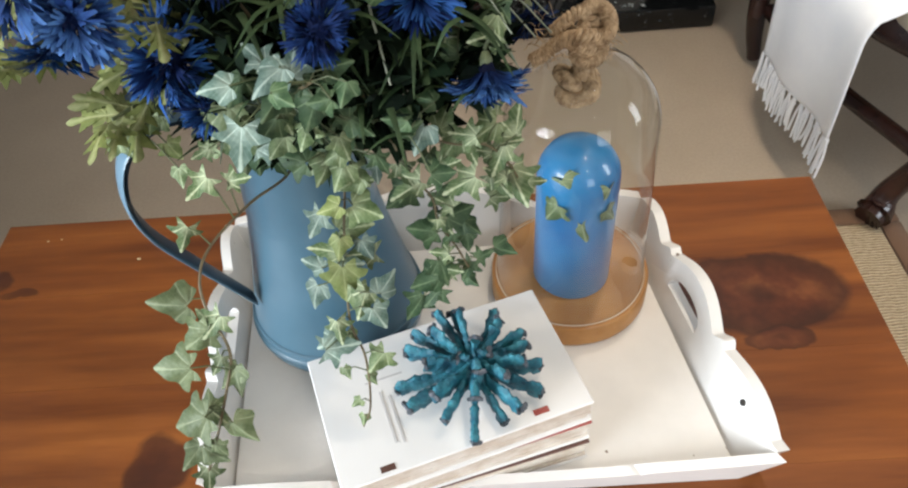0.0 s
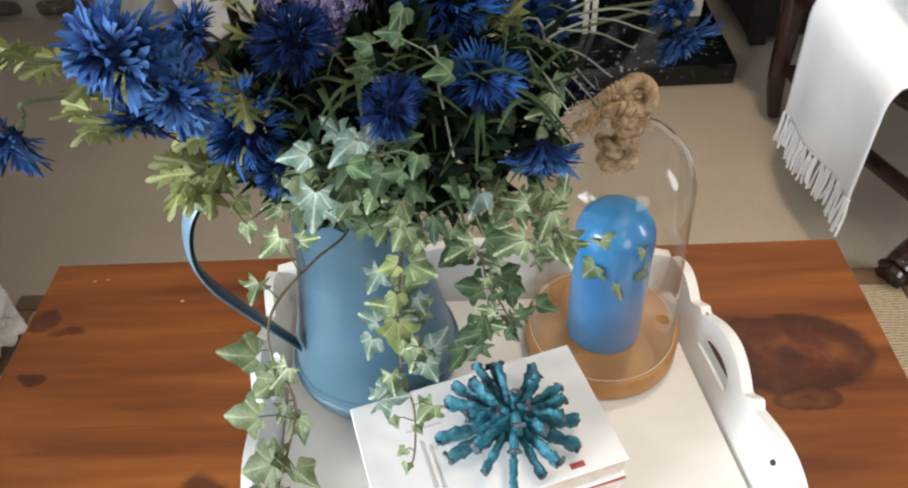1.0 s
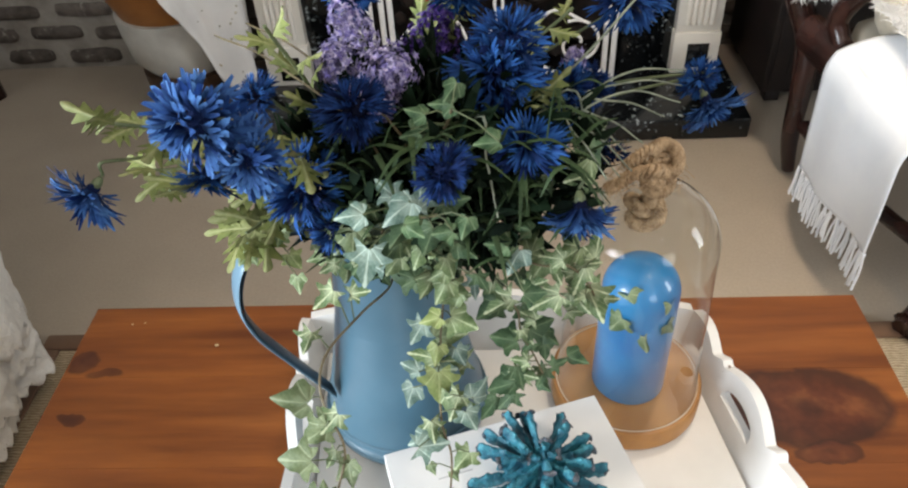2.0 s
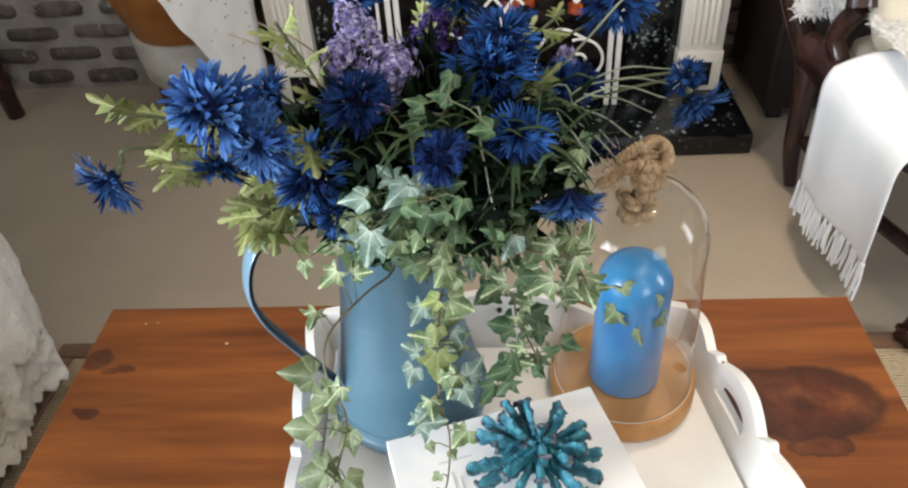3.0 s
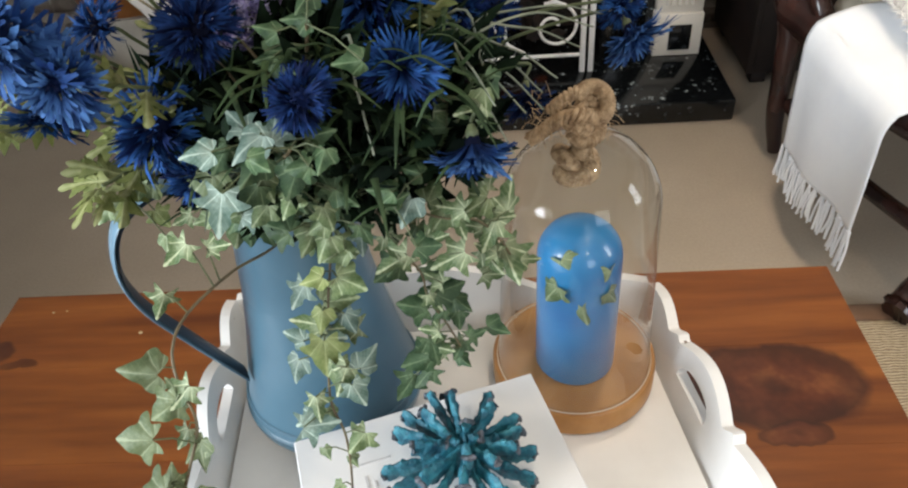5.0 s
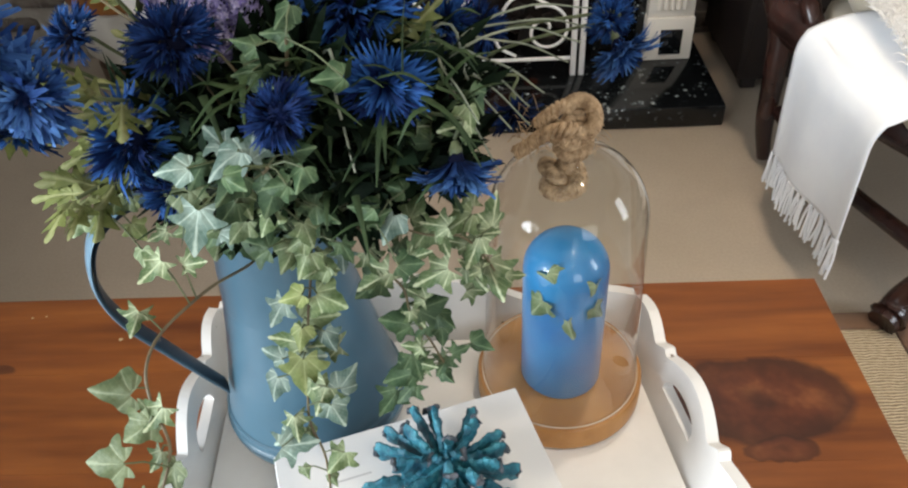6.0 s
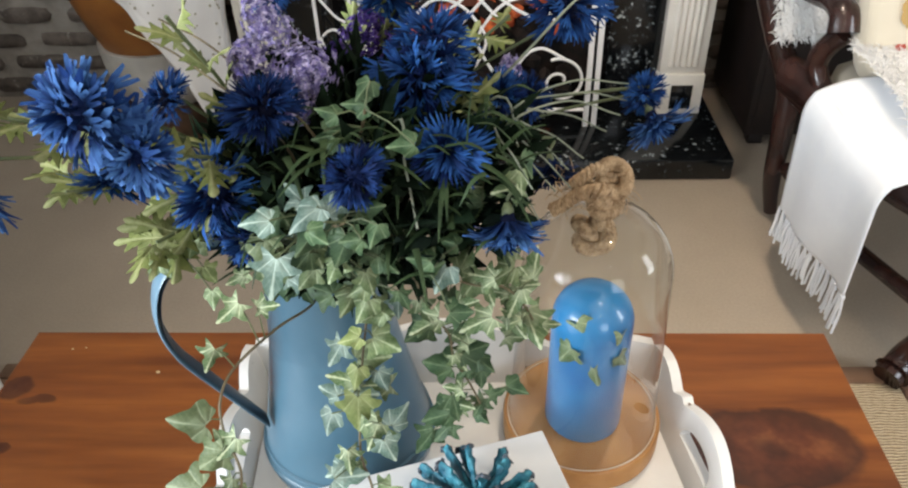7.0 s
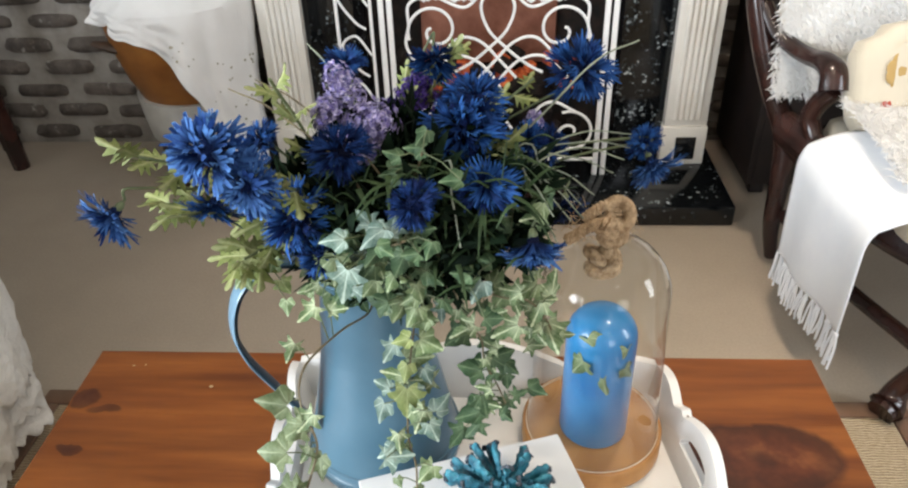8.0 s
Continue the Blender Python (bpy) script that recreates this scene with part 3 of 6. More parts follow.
for at, n in (((-0.033, 0.6735, 0.511), (0, -1, 0.25)), ((0.2153, 0.4438, 0.4948), (-1, -0.15, 0.4))):
    bm = bmesh.new()
    bmesh.ops.create_cone(bm, cap_ends=True, segments=14, radius1=0.0032, radius2=0.0026, depth=0.003)
    o = part("screw", bm, SCREW, tray, "dark screw head")
    o.matrix_basis = frame_at(at, Vector(n).orthogonal(), n)

# ---------- blue jug ----------
JX, JY = -0.128, 0.584
jug = thing("metal_jug", (JX, JY, FZ), "blue enamelled metal pitcher with a strap handle, on the tray", "jug")
prof = [(0.0, FZ + 0.0008), (0.069, FZ + 0.0008), (0.0720, FZ + 0.0022), (0.0768, FZ + 0.0075), (0.0802, FZ + 0.0145), (0.0818, FZ + 0.0215), (0.0820, FZ + 0.0262), (0.0804, FZ + 0.0272), (0.0796, FZ + 0.028)]
for k in range(1, 15):
    t = k / 14
    prof.append((0.0795 - 0.0358 * t - 0.003 * math.sin(math.pi * t), FZ + 0.028 + 0.205 * t))
prof += [(0.050, FZ + 0.240), (0.055, FZ + 0.254), (0.0565, FZ + 0.256), (0.055, FZ + 0.2575), (0.0485, FZ + 0.243), (0.0465, FZ + 0.232), (0.060, FZ + 0.10), (0.070, FZ + 0.03), (0.0, FZ + 0.010)]
part("body", lathe_bm(prof, (JX, JY), 64), JUG_BLUE, jug)
dx, dy = Vector((-0.866, -0.50, 0)).normalized().to_2d()
hp = [(0.044, 0.718), (0.064, 0.738), (0.090, 0.744), (0.118, 0.726), (0.130, 0.690), (0.125, 0.652), (0.106, 0.608), (0.0735, 0.540)]
pts = [(JX + r * dx, JY + r * dy, z) for r, z in hp]
part("handle", tube_bm(pts, 0.0026, 10, 8, (3.7, 0.7), Vector((-dy, dx, 0)).cross(Vector((0, 0, 1)))), HANDLE_BLUE, jug, "light blue curved strap handle")
# layer on the strap's inner face, with the shade there put into navy
shade_path = [(JX + r * dx, JY + r * dy, z) for r, z in ((0.0445, 0.7155), (0.0645, 0.7350), (0.0895, 0.7408), (0.1155, 0.7240), (0.1270, 0.6895), (0.1222, 0.6530), (0.1036, 0.6098), (0.0728, 0.5430))]
part("strap_lining", tube_bm(shade_path, 0.0026, 8, 8, (3.6, 0.40), Vector((-dy, dx, 0)).cross(Vector((0, 0, 1)))), STRAP_SHADE, jug, "inner face of the strap, navy to carry its shade")
part("seam", lathe_bm([(0.0783, FZ + 0.0335), (0.0799, FZ + 0.0345), (0.0797, FZ + 0.0365), (0.0780, FZ + 0.0375)], (JX, JY), 64), JUG_BLUE, jug)

# ---------- glass cloche with the candle ----------
CX, CY = 0.0945, 0.602
cloche = thing("glass_cloche", (CX, CY, FZ), "clear glass cloche on a round honey wood base", "cloche")
part("base", lathe_bm([(0, FZ + 0.0008), (0.0725, FZ + 0.0008), (0.0750, FZ + 0.003), (0.0750, FZ + 0.024), (0.0736, FZ + 0.0262), (0, FZ + 0.0262)], (CX, CY), 64), BASE_WOOD, cloche, "round honey-coloured wooden base")
part("foot_ring", lathe_bm([(0.0700, FZ + 0.0264), (0.0710, FZ + 0.0264), (0.0710, FZ + 0.0271), (0.0700, FZ + 0.0271), (0.0700, FZ + 0.0264)], (CX, CY), 72), RIM_PALE, cloche, "pale ring round the foot of the glass")
GZ = FZ + 0.0265
outer = [(0.0676, GZ + 0.0003), (0.0694, GZ + 0.0003), (0.0704, GZ + 0.0022), (0.0694, GZ + 0.0045)] + [(0.0692 - 0.0074 * (k / 6) ** 0.9, GZ + 0.177 * k / 6) for k in range(1, 7)]
for k in range(1, 13):
    a = math.pi / 2 * k / 12
    outer.append((0.0618 * math.cos(a) if k < 12 else 0.0, GZ + 0.177 + 0.060 * math.sin(a)))
o = part("dome", lathe_bm(outer, (CX, CY), 72), GLASS, cloche, "clear glass dome")
o.visible_shadow = False
DOME_TOP = GZ + 0.237


def rope_knot():
    knot = thing("rope_knot", (CX, CY, DOME_TOP), "knotted jute rope tied on top of the glass dome", "rope")
    r = 0.0060
    def strand(points, rad=r):
        pts = spline(points, 10)
        part("strand", sweep(bmesh.new(), pts, rad * 0.55, 8), ROPE, knot)
        for ph in (0, 2.1, 4.2):
            tw = []
            for i, p in enumerate(pts):
                d = (pts[min(i + 1, len(pts) - 1)] - pts[max(i - 1, 0)]).normalized()
                s = d.cross(Vector((0.3, 0.2, 1))).normalized()
                n = s.cross(d)
                a = ph + i * 0.8
                tw.append(p + (s * math.cos(a) + n * math.sin(a)) * rad * 0.78)
            part("ply", sweep(bmesh.new(), tw, rad * 0.48, 6), ROPE, knot)
    z = DOME_TOP

    def knotted(c, size, turn, rad):
        """a closed three-lobed knot"""
        m = Matrix.Translation(c) @ turn.to_matrix().to_4x4()
        pts = []
        for k in range(25):
            t = 2 * math.pi * k / 24
            pts.append(m @ (Vector(((2 + math.cos(3 * t)) * math.cos(2 * t), (2 + math.cos(3 * t)) * math.sin(2 * t), 1.15 * math.sin(3 * t))) * size))
        strand(pts, rad)

    knotted((CX - 0.006, CY - 0.004, z - 0.022), 0.0054, Euler((0.35, 0.2, 0.4)), 0.0048)
    knotted((CX - 0.002, CY - 0.003, z + 0.013), 0.0046, Euler((0.7, -0.25, 1.1)), 0.0048)
    strand([(CX - 0.004, CY - 0.004, z - 0.016), (CX - 0.003, CY - 0.003, z - 0.004), (CX - 0.002, CY - 0.002, z + 0.010)], 0.0055)
    ring = []
    for k in range(15):
        t = -2.6 + 5.4 * k / 14
        ring.append((CX + 0.005 + 0.0105 * math.cos(t), CY + 0.002 + 0.008 * math.sin(t), z + 0.025 + 0.009 * math.sin(t)))
    strand(ring, 0.0050)
    strand([(CX + 0.004, CY - 0.006, z + 0.020), (CX - 0.008, CY - 0.014, z + 0.026), (CX - 0.021, CY - 0.010, z + 0.020), (CX - 0.031, CY - 0.008, z + 0.010), (CX - 0.040, CY - 0.006, z + 0.003)], 0.0046)
    strand([(CX + 0.010, CY + 0.002, z + 0.018), (CX - 0.004, CY + 0.006, z + 0.032), (CX - 0.016, CY, z + 0.030), (CX - 0.026, CY - 0.002, z + 0.022)], 0.0044)
    bm = bmesh.new()
    for k in range(120):
        a = Vector((CX + rng.uniform(-0.040, 0.020), CY + rng.uniform(-0.018, 0.010), z + rng.uniform(0.004, 0.034)))
        d = Vector((rng.uniform(-1, 0.6), rng.uniform(-1, 0.4), rng.uniform(-0.5, 1))).normalized() * rng.uniform(0.006, 0.014)
        sweep(bm, [a, a + d * 0.6, a + d + Vector((0, 0, -0.002))], 0.0003, 3)
    tagged(part("fuzz", bm, ROPE, knot), kind="stuff")


rope_knot()
candle = thing("pillar_candle", (CX, CY, GZ), "blue round-topped candle with ivy leaf decoration, under the cloche", "candle")
KX, KY = CX + 0.0005, CY - 0.006
cp = [(0, GZ + 0.0006), (0.034, GZ + 0.0006), (0.0355, GZ + 0.003), (0.0350, GZ + 0.127)]
for k in range(1, 11):
    a = math.pi / 2 * k / 10
    cp.append((0.0350 * math.cos(a) if k < 10 else 0.0, GZ + 0.127 + 0.034 * math.sin(a)))
part("wax", lathe_bm(cp, (KX, KY), 48), WAX, candle)

# ---------- books and coral ----------
BA = math.atan2(0.059, 0.181)
BU, BV = Vector((math.cos(BA), math.sin(BA), 0)), Vector((-math.sin(BA), math.cos(BA), 0))
BOOK0 = Vector((-0.0997, 0.3618, 0))          # the corner next to the tray's front
BL, BW = 0.197, 0.118


def book(z, h, cover, label, turn, shift, spread=0.0):
    base = Matrix.Translation(BOOK0 + BU * (BL / 2) + BV * (BW / 2) + Vector((shift[0], shift[1], z))) @ Matrix.Rotation(BA + radians(turn), 4, "Z")
    b = thing("book", base.translation, label, "book", "stacked books")
    c = 0.0015

    def slab(name, x0, y0, z0, x1, y1, z1, material, lab="", bev=0.0008):
        return part(name, box_bm(x0, y0, z0, x1, y1, z1, bev, 1, base), material, b, lab, False)
    X, Y = BL / 2, BW / 2
    slab("back_cover", -X, -Y, 0.0003, X, Y, c, PAPER)
    slab("front_cover", -X, -Y, h - c, X, Y, h, cover)
    slab("spine", -X, Y - c, c + 0.0002, X, Y, h - c - 0.0002, PAPER)
    # leaves of paper in a few blocks, so that the edge is not one flat face
    n = 7
    for k in range(n):
        z0, z1 = c + 0.0003 + (h - 2 * c - 0.0006) * k / n, c + 0.0003 + (h - 2 * c - 0.0006) * (k + 0.86) / n
        j = rng.uniform(0.0015, 0.0035)
        slab("page_block", -X + j, -Y + j + spread * k / n, z0, X - j, Y - c - 0.0004, z1, PAGES, "", 0.0)
    return b, base


book(FZ + 0.0006, 0.026, BROWN_COVER, "thick paperback with a dark brown cover at the stack's bottom", -3.2, (0.001, 0.001))
book(FZ + 0.0268, 0.025, RED_COVER, "thick paperback with a dull red cover in the stack", -2.0, (0.001, 0.002))
top_book, TB = book(FZ + 0.0520, 0.027, PAPER, "white-covered paperback with faint grey print, topmost in the stack", 0, (0, 0))
BZ = FZ + 0.079
for u0, v0, u1, v1, material, lab in ((-0.052, -0.036, -0.050, 0.010, GREY_PRINT, ""), (-0.046, -0.038, -0.0445, 0.004, GREY_PRINT, ""), (-0.060, 0.020, -0.030, 0.0215, GREY_PRINT, ""),
                                      (0.052, -0.0535, 0.064, -0.0485, RED_COVER, "small dull red mark"), (-0.068, -0.0555, -0.057, -0.0505, BROWN_COVER, "small brown mark")):
    part("print", box_bm(u0, v0, 0.0272, u1, v1, 0.0275, 0, 1, TB), material, top_book, lab, False)

coral_at = Vector((-0.002, 0.448, BZ))
coral = thing("coral_ornament", coral_at, "teal resin coral ornament with grey tips, on the books", "ornament")


def build_coral():
    c = coral_at + Vector((0, 0, 0.016))

    def roughen(b, amount):
        for v in b.verts:
            v.co += noise.noise_vector(v.co * 230) * amount + noise.noise_vector(v.co * 640) * amount * 0.45
            v.co.z = max(v.co.z, coral_at.z + 0.0004)
        return b

    hub = bmesh.new()
    bmesh.ops.create_icosphere(hub, subdivisions=4, radius=0.015, matrix=Matrix.Translation(c) @ Matrix.Diagonal((1.15, 1.15, 0.8, 1)))
    part("hub", roughen(hub, 0.0022), CORAL, coral)
    r = random.Random(3)
    arms = [(2 * math.pi * k / 15 + r.uniform(-0.14, 0.14), r.uniform(-0.08, 0.20), r.uniform(0.045, 0.062)) for k in range(15)]
    arms += [(2 * math.pi * k / 8 + r.uniform(-0.25, 0.25), r.uniform(0.38, 0.62), r.uniform(0.036, 0.048)) for k in range(8)]
    arms += [(2 * math.pi * k / 4 + r.uniform(-0.3, 0.3), r.uniform(0.85, 1.2), r.uniform(0.022, 0.030)) for k in range(4)]
    for az, el, ln in arms:
        d = Vector((math.cos(az) * math.cos(el), math.sin(az) * math.cos(el), math.sin(el)))
        s = Vector((-d.y, d.x, 0)).normalized()
        n = 18
        bend = r.uniform(-0.004, 0.004)
        pts = []
        for i in range(n + 1):
            f = i / n
            p = c + d * (0.004 + (ln - 0.004) * f) + s * bend * f * f
            p.z = max(p.z - 0.004 * f * f, coral_at.z + 0.0052)
            pts.append(p)
        ph, wide = r.uniform(0, 6.28), r.uniform(0.85, 1.25)
        arm = sweep(bmesh.new(), pts, lambda t, ph=ph: (0.0032 + 0.0015 * t + 0.0006 * math.sin(17 * t + ph) + 0.0004 * math.sin(41 * t + ph)) * (1 if t < 0.97 else 0.7), 14, (1.8 * wide, 0.70), s)
        limb = part("arm", roughen(arm, 0.0014), CORAL, coral)
        tip = bmesh.new()
        bmesh.ops.create_icosphere(tip, subdivisions=3, radius=0.0036, matrix=frame_at(pts[-1], s, Vector((0, 0, 1))) @ Matrix.Diagonal((0.6, 1.35 * wide, 0.8, 1)))
        part("tip", roughen(tip, 0.0024), CORAL_TIP, limb, "grey-brown knobbly tip")


build_coral()

# ---------- leaves and flowers ----------


def lobed_leaf(name, material, lobes, fold=0.10, seed=1):
    """a lobed leaf one unit long, tip along y, with a rounded outline and a folded middle"""
    r = random.Random(seed)
    pts = [Vector((x, y, 0)) for x, y in lobes]
    n0 = len(pts)
    outline = []
    for i in range(n0):
        a, b, c, d = pts[i - 1], pts[i], pts[(i + 1) % n0], pts[(i + 2) % n0]
        for t in (0.0, 0.33, 0.67):
            outline.append(0.5 * ((2 * b) + (c - a) * t + (2 * a - 5 * b + 4 * c - d) * t * t + (3 * b - a - 3 * c + d) * t ** 3))
    bm = bmesh.new()
    c = bm.verts.new((0, 0.25, 0.0))
    bend, cup, ph = r.uniform(-0.05, 0.28), r.uniform(0.5, 1.4), r.uniform(0, 6.28)

    def lift(x, y):
        return -fold * cup * abs(x) * 1.6 - bend * max(0, y - 0.2) ** 2 + 0.035 * math.sin(7 * x + 5 * y + ph)

    rings = []
    for f in (0.36, 0.70, 1.0):
        rings.append([bm.verts.new((p.x * f, 0.25 + (p.y - 0.25) * f, lift(p.x * f, 0.25 + (p.y - 0.25) * f))) for p in outline])
    n = len(outline)
    for k in range(n):
        j = (k + 1) % n
        bm.faces.new((c, rings[0][k], rings[0][j]))
        for a, b in zip(rings, rings[1:]):
            bm.faces.new((a[k], b[k], b[j], a[j]))
    bmesh.ops.recalc_face_normals(bm, faces=bm.faces)
    me = bpy.data.meshes.new(name)
    bm.to_mesh(me)
    bm.free()
    for p in me.polygons:
        p.use_smooth = True
    me.materials.append(material)
    return me


HALF = [(0.0, 0.0), (0.14, -0.12), (0.36, -0.22), (0.36, -0.02), (0.40, 0.06), (0.66, 0.14), (0.58, 0.30), (0.42, 0.37), (0.35, 0.46), (0.31, 0.62), (0.17, 0.80), (0.0, 1.0)]
IVY_SHAPE = HALF + [(-x, y) for x, y in HALF[-2:0:-1]]
HALF2 = [(0.0, 0.0), (0.16, -0.10), (0.42, -0.26), (0.32, 0.0), (0.36, 0.10), (0.64, 0.20), (0.48, 0.32), (0.28, 0.37), (0.21, 0.46), (0.24, 0.62), (0.12, 0.82), (0.0, 1.0)]
STAR_SHAPE = HALF2 + [(-x, y) for x, y in HALF2[-2:0:-1]]
HALF3 = [(0.0, 0.0), (0.05, 0.10), (0.27, 0.24), (0.09, 0.28), (0.31, 0.50), (0.09, 0.50), (0.23, 0.74), (0.06, 0.70), (0.08, 0.88), (0.0, 1.0)]
CUT_SHAPE = HALF3 + [(-x, y) for x, y in HALF3[-2:0:-1]]
HALF4 = [(0.0, 0.0), (0.14, -0.10), (0.34, -0.16), (0.42, 0.02), (0.52, 0.20), (0.46, 0.36), (0.30, 0.46), (0.22, 0.62), (0.11, 0.82), (0.0, 1.0)]
BROAD_SHAPE = HALF4 + [(-x, y) for x, y in HALF4[-2:0:-1]]
LEAF = {
    "ivy": [lobed_leaf("ivy_leaf", IVY, sh, f, s) for f, s, sh in ((0.10, 1, IVY_SHAPE), (0.25, 2, BROAD_SHAPE), (0.32, 12, IVY_SHAPE), (0.12, 13, BROAD_SHAPE))],
    "olive": [lobed_leaf("olive_leaf", IVY_OLIVE, sh, f, s) for f, s, sh in ((0.10, 21, BROAD_SHAPE), (0.22, 22, IVY_SHAPE), (0.34, 23, BROAD_SHAPE))],
    "star": [lobed_leaf("star_ivy_leaf", IVY_STAR, STAR_SHAPE, f, s) for f, s in ((0.05, 3), (0.18, 4), (0.30, 14))],
    "pale": [lobed_leaf("pale_leaf", IVY_PALE, sh, f, s) for f, s, sh in ((0.22, 5, IVY_SHAPE), (0.05, 6, STAR_SHAPE), (0.30, 15, BROAD_SHAPE))],
    "yellow": [lobed_leaf("yellow_leaf", IVY_YELLOW, IVY_SHAPE, 0.12, 7), lobed_leaf("yellow_leaf", IVY_YELLOW, BROAD_SHAPE, 0.25, 17)],
    "dark": [lobed_leaf("dark_leaf", IVY_DARK, IVY_SHAPE, 0.2, 8), lobed_leaf("dark_leaf", IVY_DARK, STAR_SHAPE, 0.1, 9), lobed_leaf("dark_leaf", IVY_DARK, BROAD_SHAPE, 0.4, 19)],
    "lime": [lobed_leaf("lime_leaf", LIME, CUT_SHAPE, 0.25, 10), lobed_leaf("lime_leaf", LIME, CUT_SHAPE, 0.05, 11), lobed_leaf("lime_leaf", LIME, CUT_SHAPE, 0.4, 18)],
}
MOUTH = Vector((JX, JY, FZ + 0.25))
CAM_SIDE = Vector((0.15, -0.75, 0.62))      # the open side of the bouquet, to which most leaves turn


def leaf_on(parent, kind, at, tip, normal, size, r):
    me = LEAF[kind][r.randrange(len(LEAF[kind]))]
    return piece("leaf", me, parent, frame_at(at, tip, normal, size))


def vine(points, leaves, label, seed, stem=0.0008, material=None):
    """an ivy trail: a stem through points, with leaves given as (kind, middle, turn of the tip in degrees, length), each on a short stalk"""
    r = random.Random(seed)
    v = thing("ivy_vine", points[0], label, "ivy", "ivy trails in the jug")
    pts = spline(points, 8)
    part("stem", sweep(bmesh.new(), pts, stem, 6), material or STEM_BROWN, v)
    rise = Vector((0, 0.64, 0.77))
    for kind, at, turn, size in leaves:
        at, a, size = Vector(at), radians(turn), size * 0.76
        tip = Vector((math.cos(a), 0, 0)) + rise * math.sin(a) + Vector((r.uniform(-0.15, 0.15), r.uniform(-0.35, 0.2), r.uniform(-0.3, 0.1)))
        tip.normalize()
        base = at - tip * size * 0.35
        nrm = CAM_SIDE + Vector((r.uniform(-0.5, 0.5), r.uniform(-0.3, 0.3), r.uniform(-0.35, 0.35)))
        leaf_on(v, kind, base, tip, nrm, size, r)
        near = min(pts, key=lambda p: (p - base).length)
        if (near - base).length > 0.002:
            mid = (near + base) / 2 + Vector((0, 0, 0.003))
            part("stalk", sweep(bmesh.new(), [near, mid, base], 0.0005, 5), material or STEM, v)
    return v


def along(points, count, kinds, size, spread, seed):
    """leaves scattered along a trail"""
    r = random.Random(seed)
    pts = spline(points, 8)
    out = []
    for k in range(count):
        p = pts[min(len(pts) - 1, int((k + 0.6) / count * len(pts)))]
        q = p + Vector((r.uniform(-1, 1) * spread, r.uniform(-1, 0.4) * spread * 0.7, r.uniform(-1, 0.7) * spread))
        out.append((kinds[r.randrange(len(kinds))], q, r.uniform(150, 390), size * r.uniform(0.62, 1.0)))
    return out


# the trail beside the handle
LEFT = [MOUTH + Vector((0.004, -0.03, 0.004)), (-0.112, 0.500, 0.727), (-0.125, 0.450, 0.747), (-0.143, 0.420, 0.745), (-0.147, 0.400, 0.740), (-0.143, 0.385, 0.730), (-0.130, 0.365, 0.720), (-0.132, 0.348, 0.708), (-0.142, 0.332, 0.683), (-0.152, 0.325, 0.660)]
LEFT_LEAVES = [
    ("star", (-0.142, 0.433, 0.778), 225, 0.0225), ("star", (-0.123, 0.437, 0.777), 15, 0.0181), ("star", (-0.155, 0.420, 0.753), 235, 0.0211),
    ("olive", (-0.163, 0.388, 0.733), 175, 0.0321), ("olive", (-0.147, 0.372, 0.723), 215, 0.0249), ("olive", (-0.143, 0.380, 0.730), 110, 0.0159),
    ("olive", (-0.154, 0.351, 0.726), 165, 0.0275), ("olive", (-0.126, 0.352, 0.712), 290, 0.0215), ("olive", (-0.148, 0.332, 0.705), 200, 0.0301),
    ("olive", (-0.124, 0.330, 0.697), 330, 0.0234), ("olive", (-0.153, 0.325, 0.682), 230, 0.0205), ("olive", (-0.142, 0.345, 0.704), 100, 0.0139),
    ("olive", (-0.138, 0.326, 0.685), 300, 0.0127),
]
vine(LEFT, LEFT_LEAVES + along(LEFT[5:], 6, ("olive", "star"), 0.024, 0.008, 61), "long trailing ivy stem with veined green leaves beside the handle", 11, 0.0009)

# the trail down the middle of the jug
MID = [MOUTH + Vector((0.02, -0.04, 0.01)), (-0.076, 0.485, 0.739), (-0.076, 0.455, 0.713), (-0.077, 0.440, 0.692), (-0.076, 0.415, 0.672), (-0.071, 0.410, 0.639), (-0.076, 0.408, 0.583), (-0.085, 0.408, 0.555)]
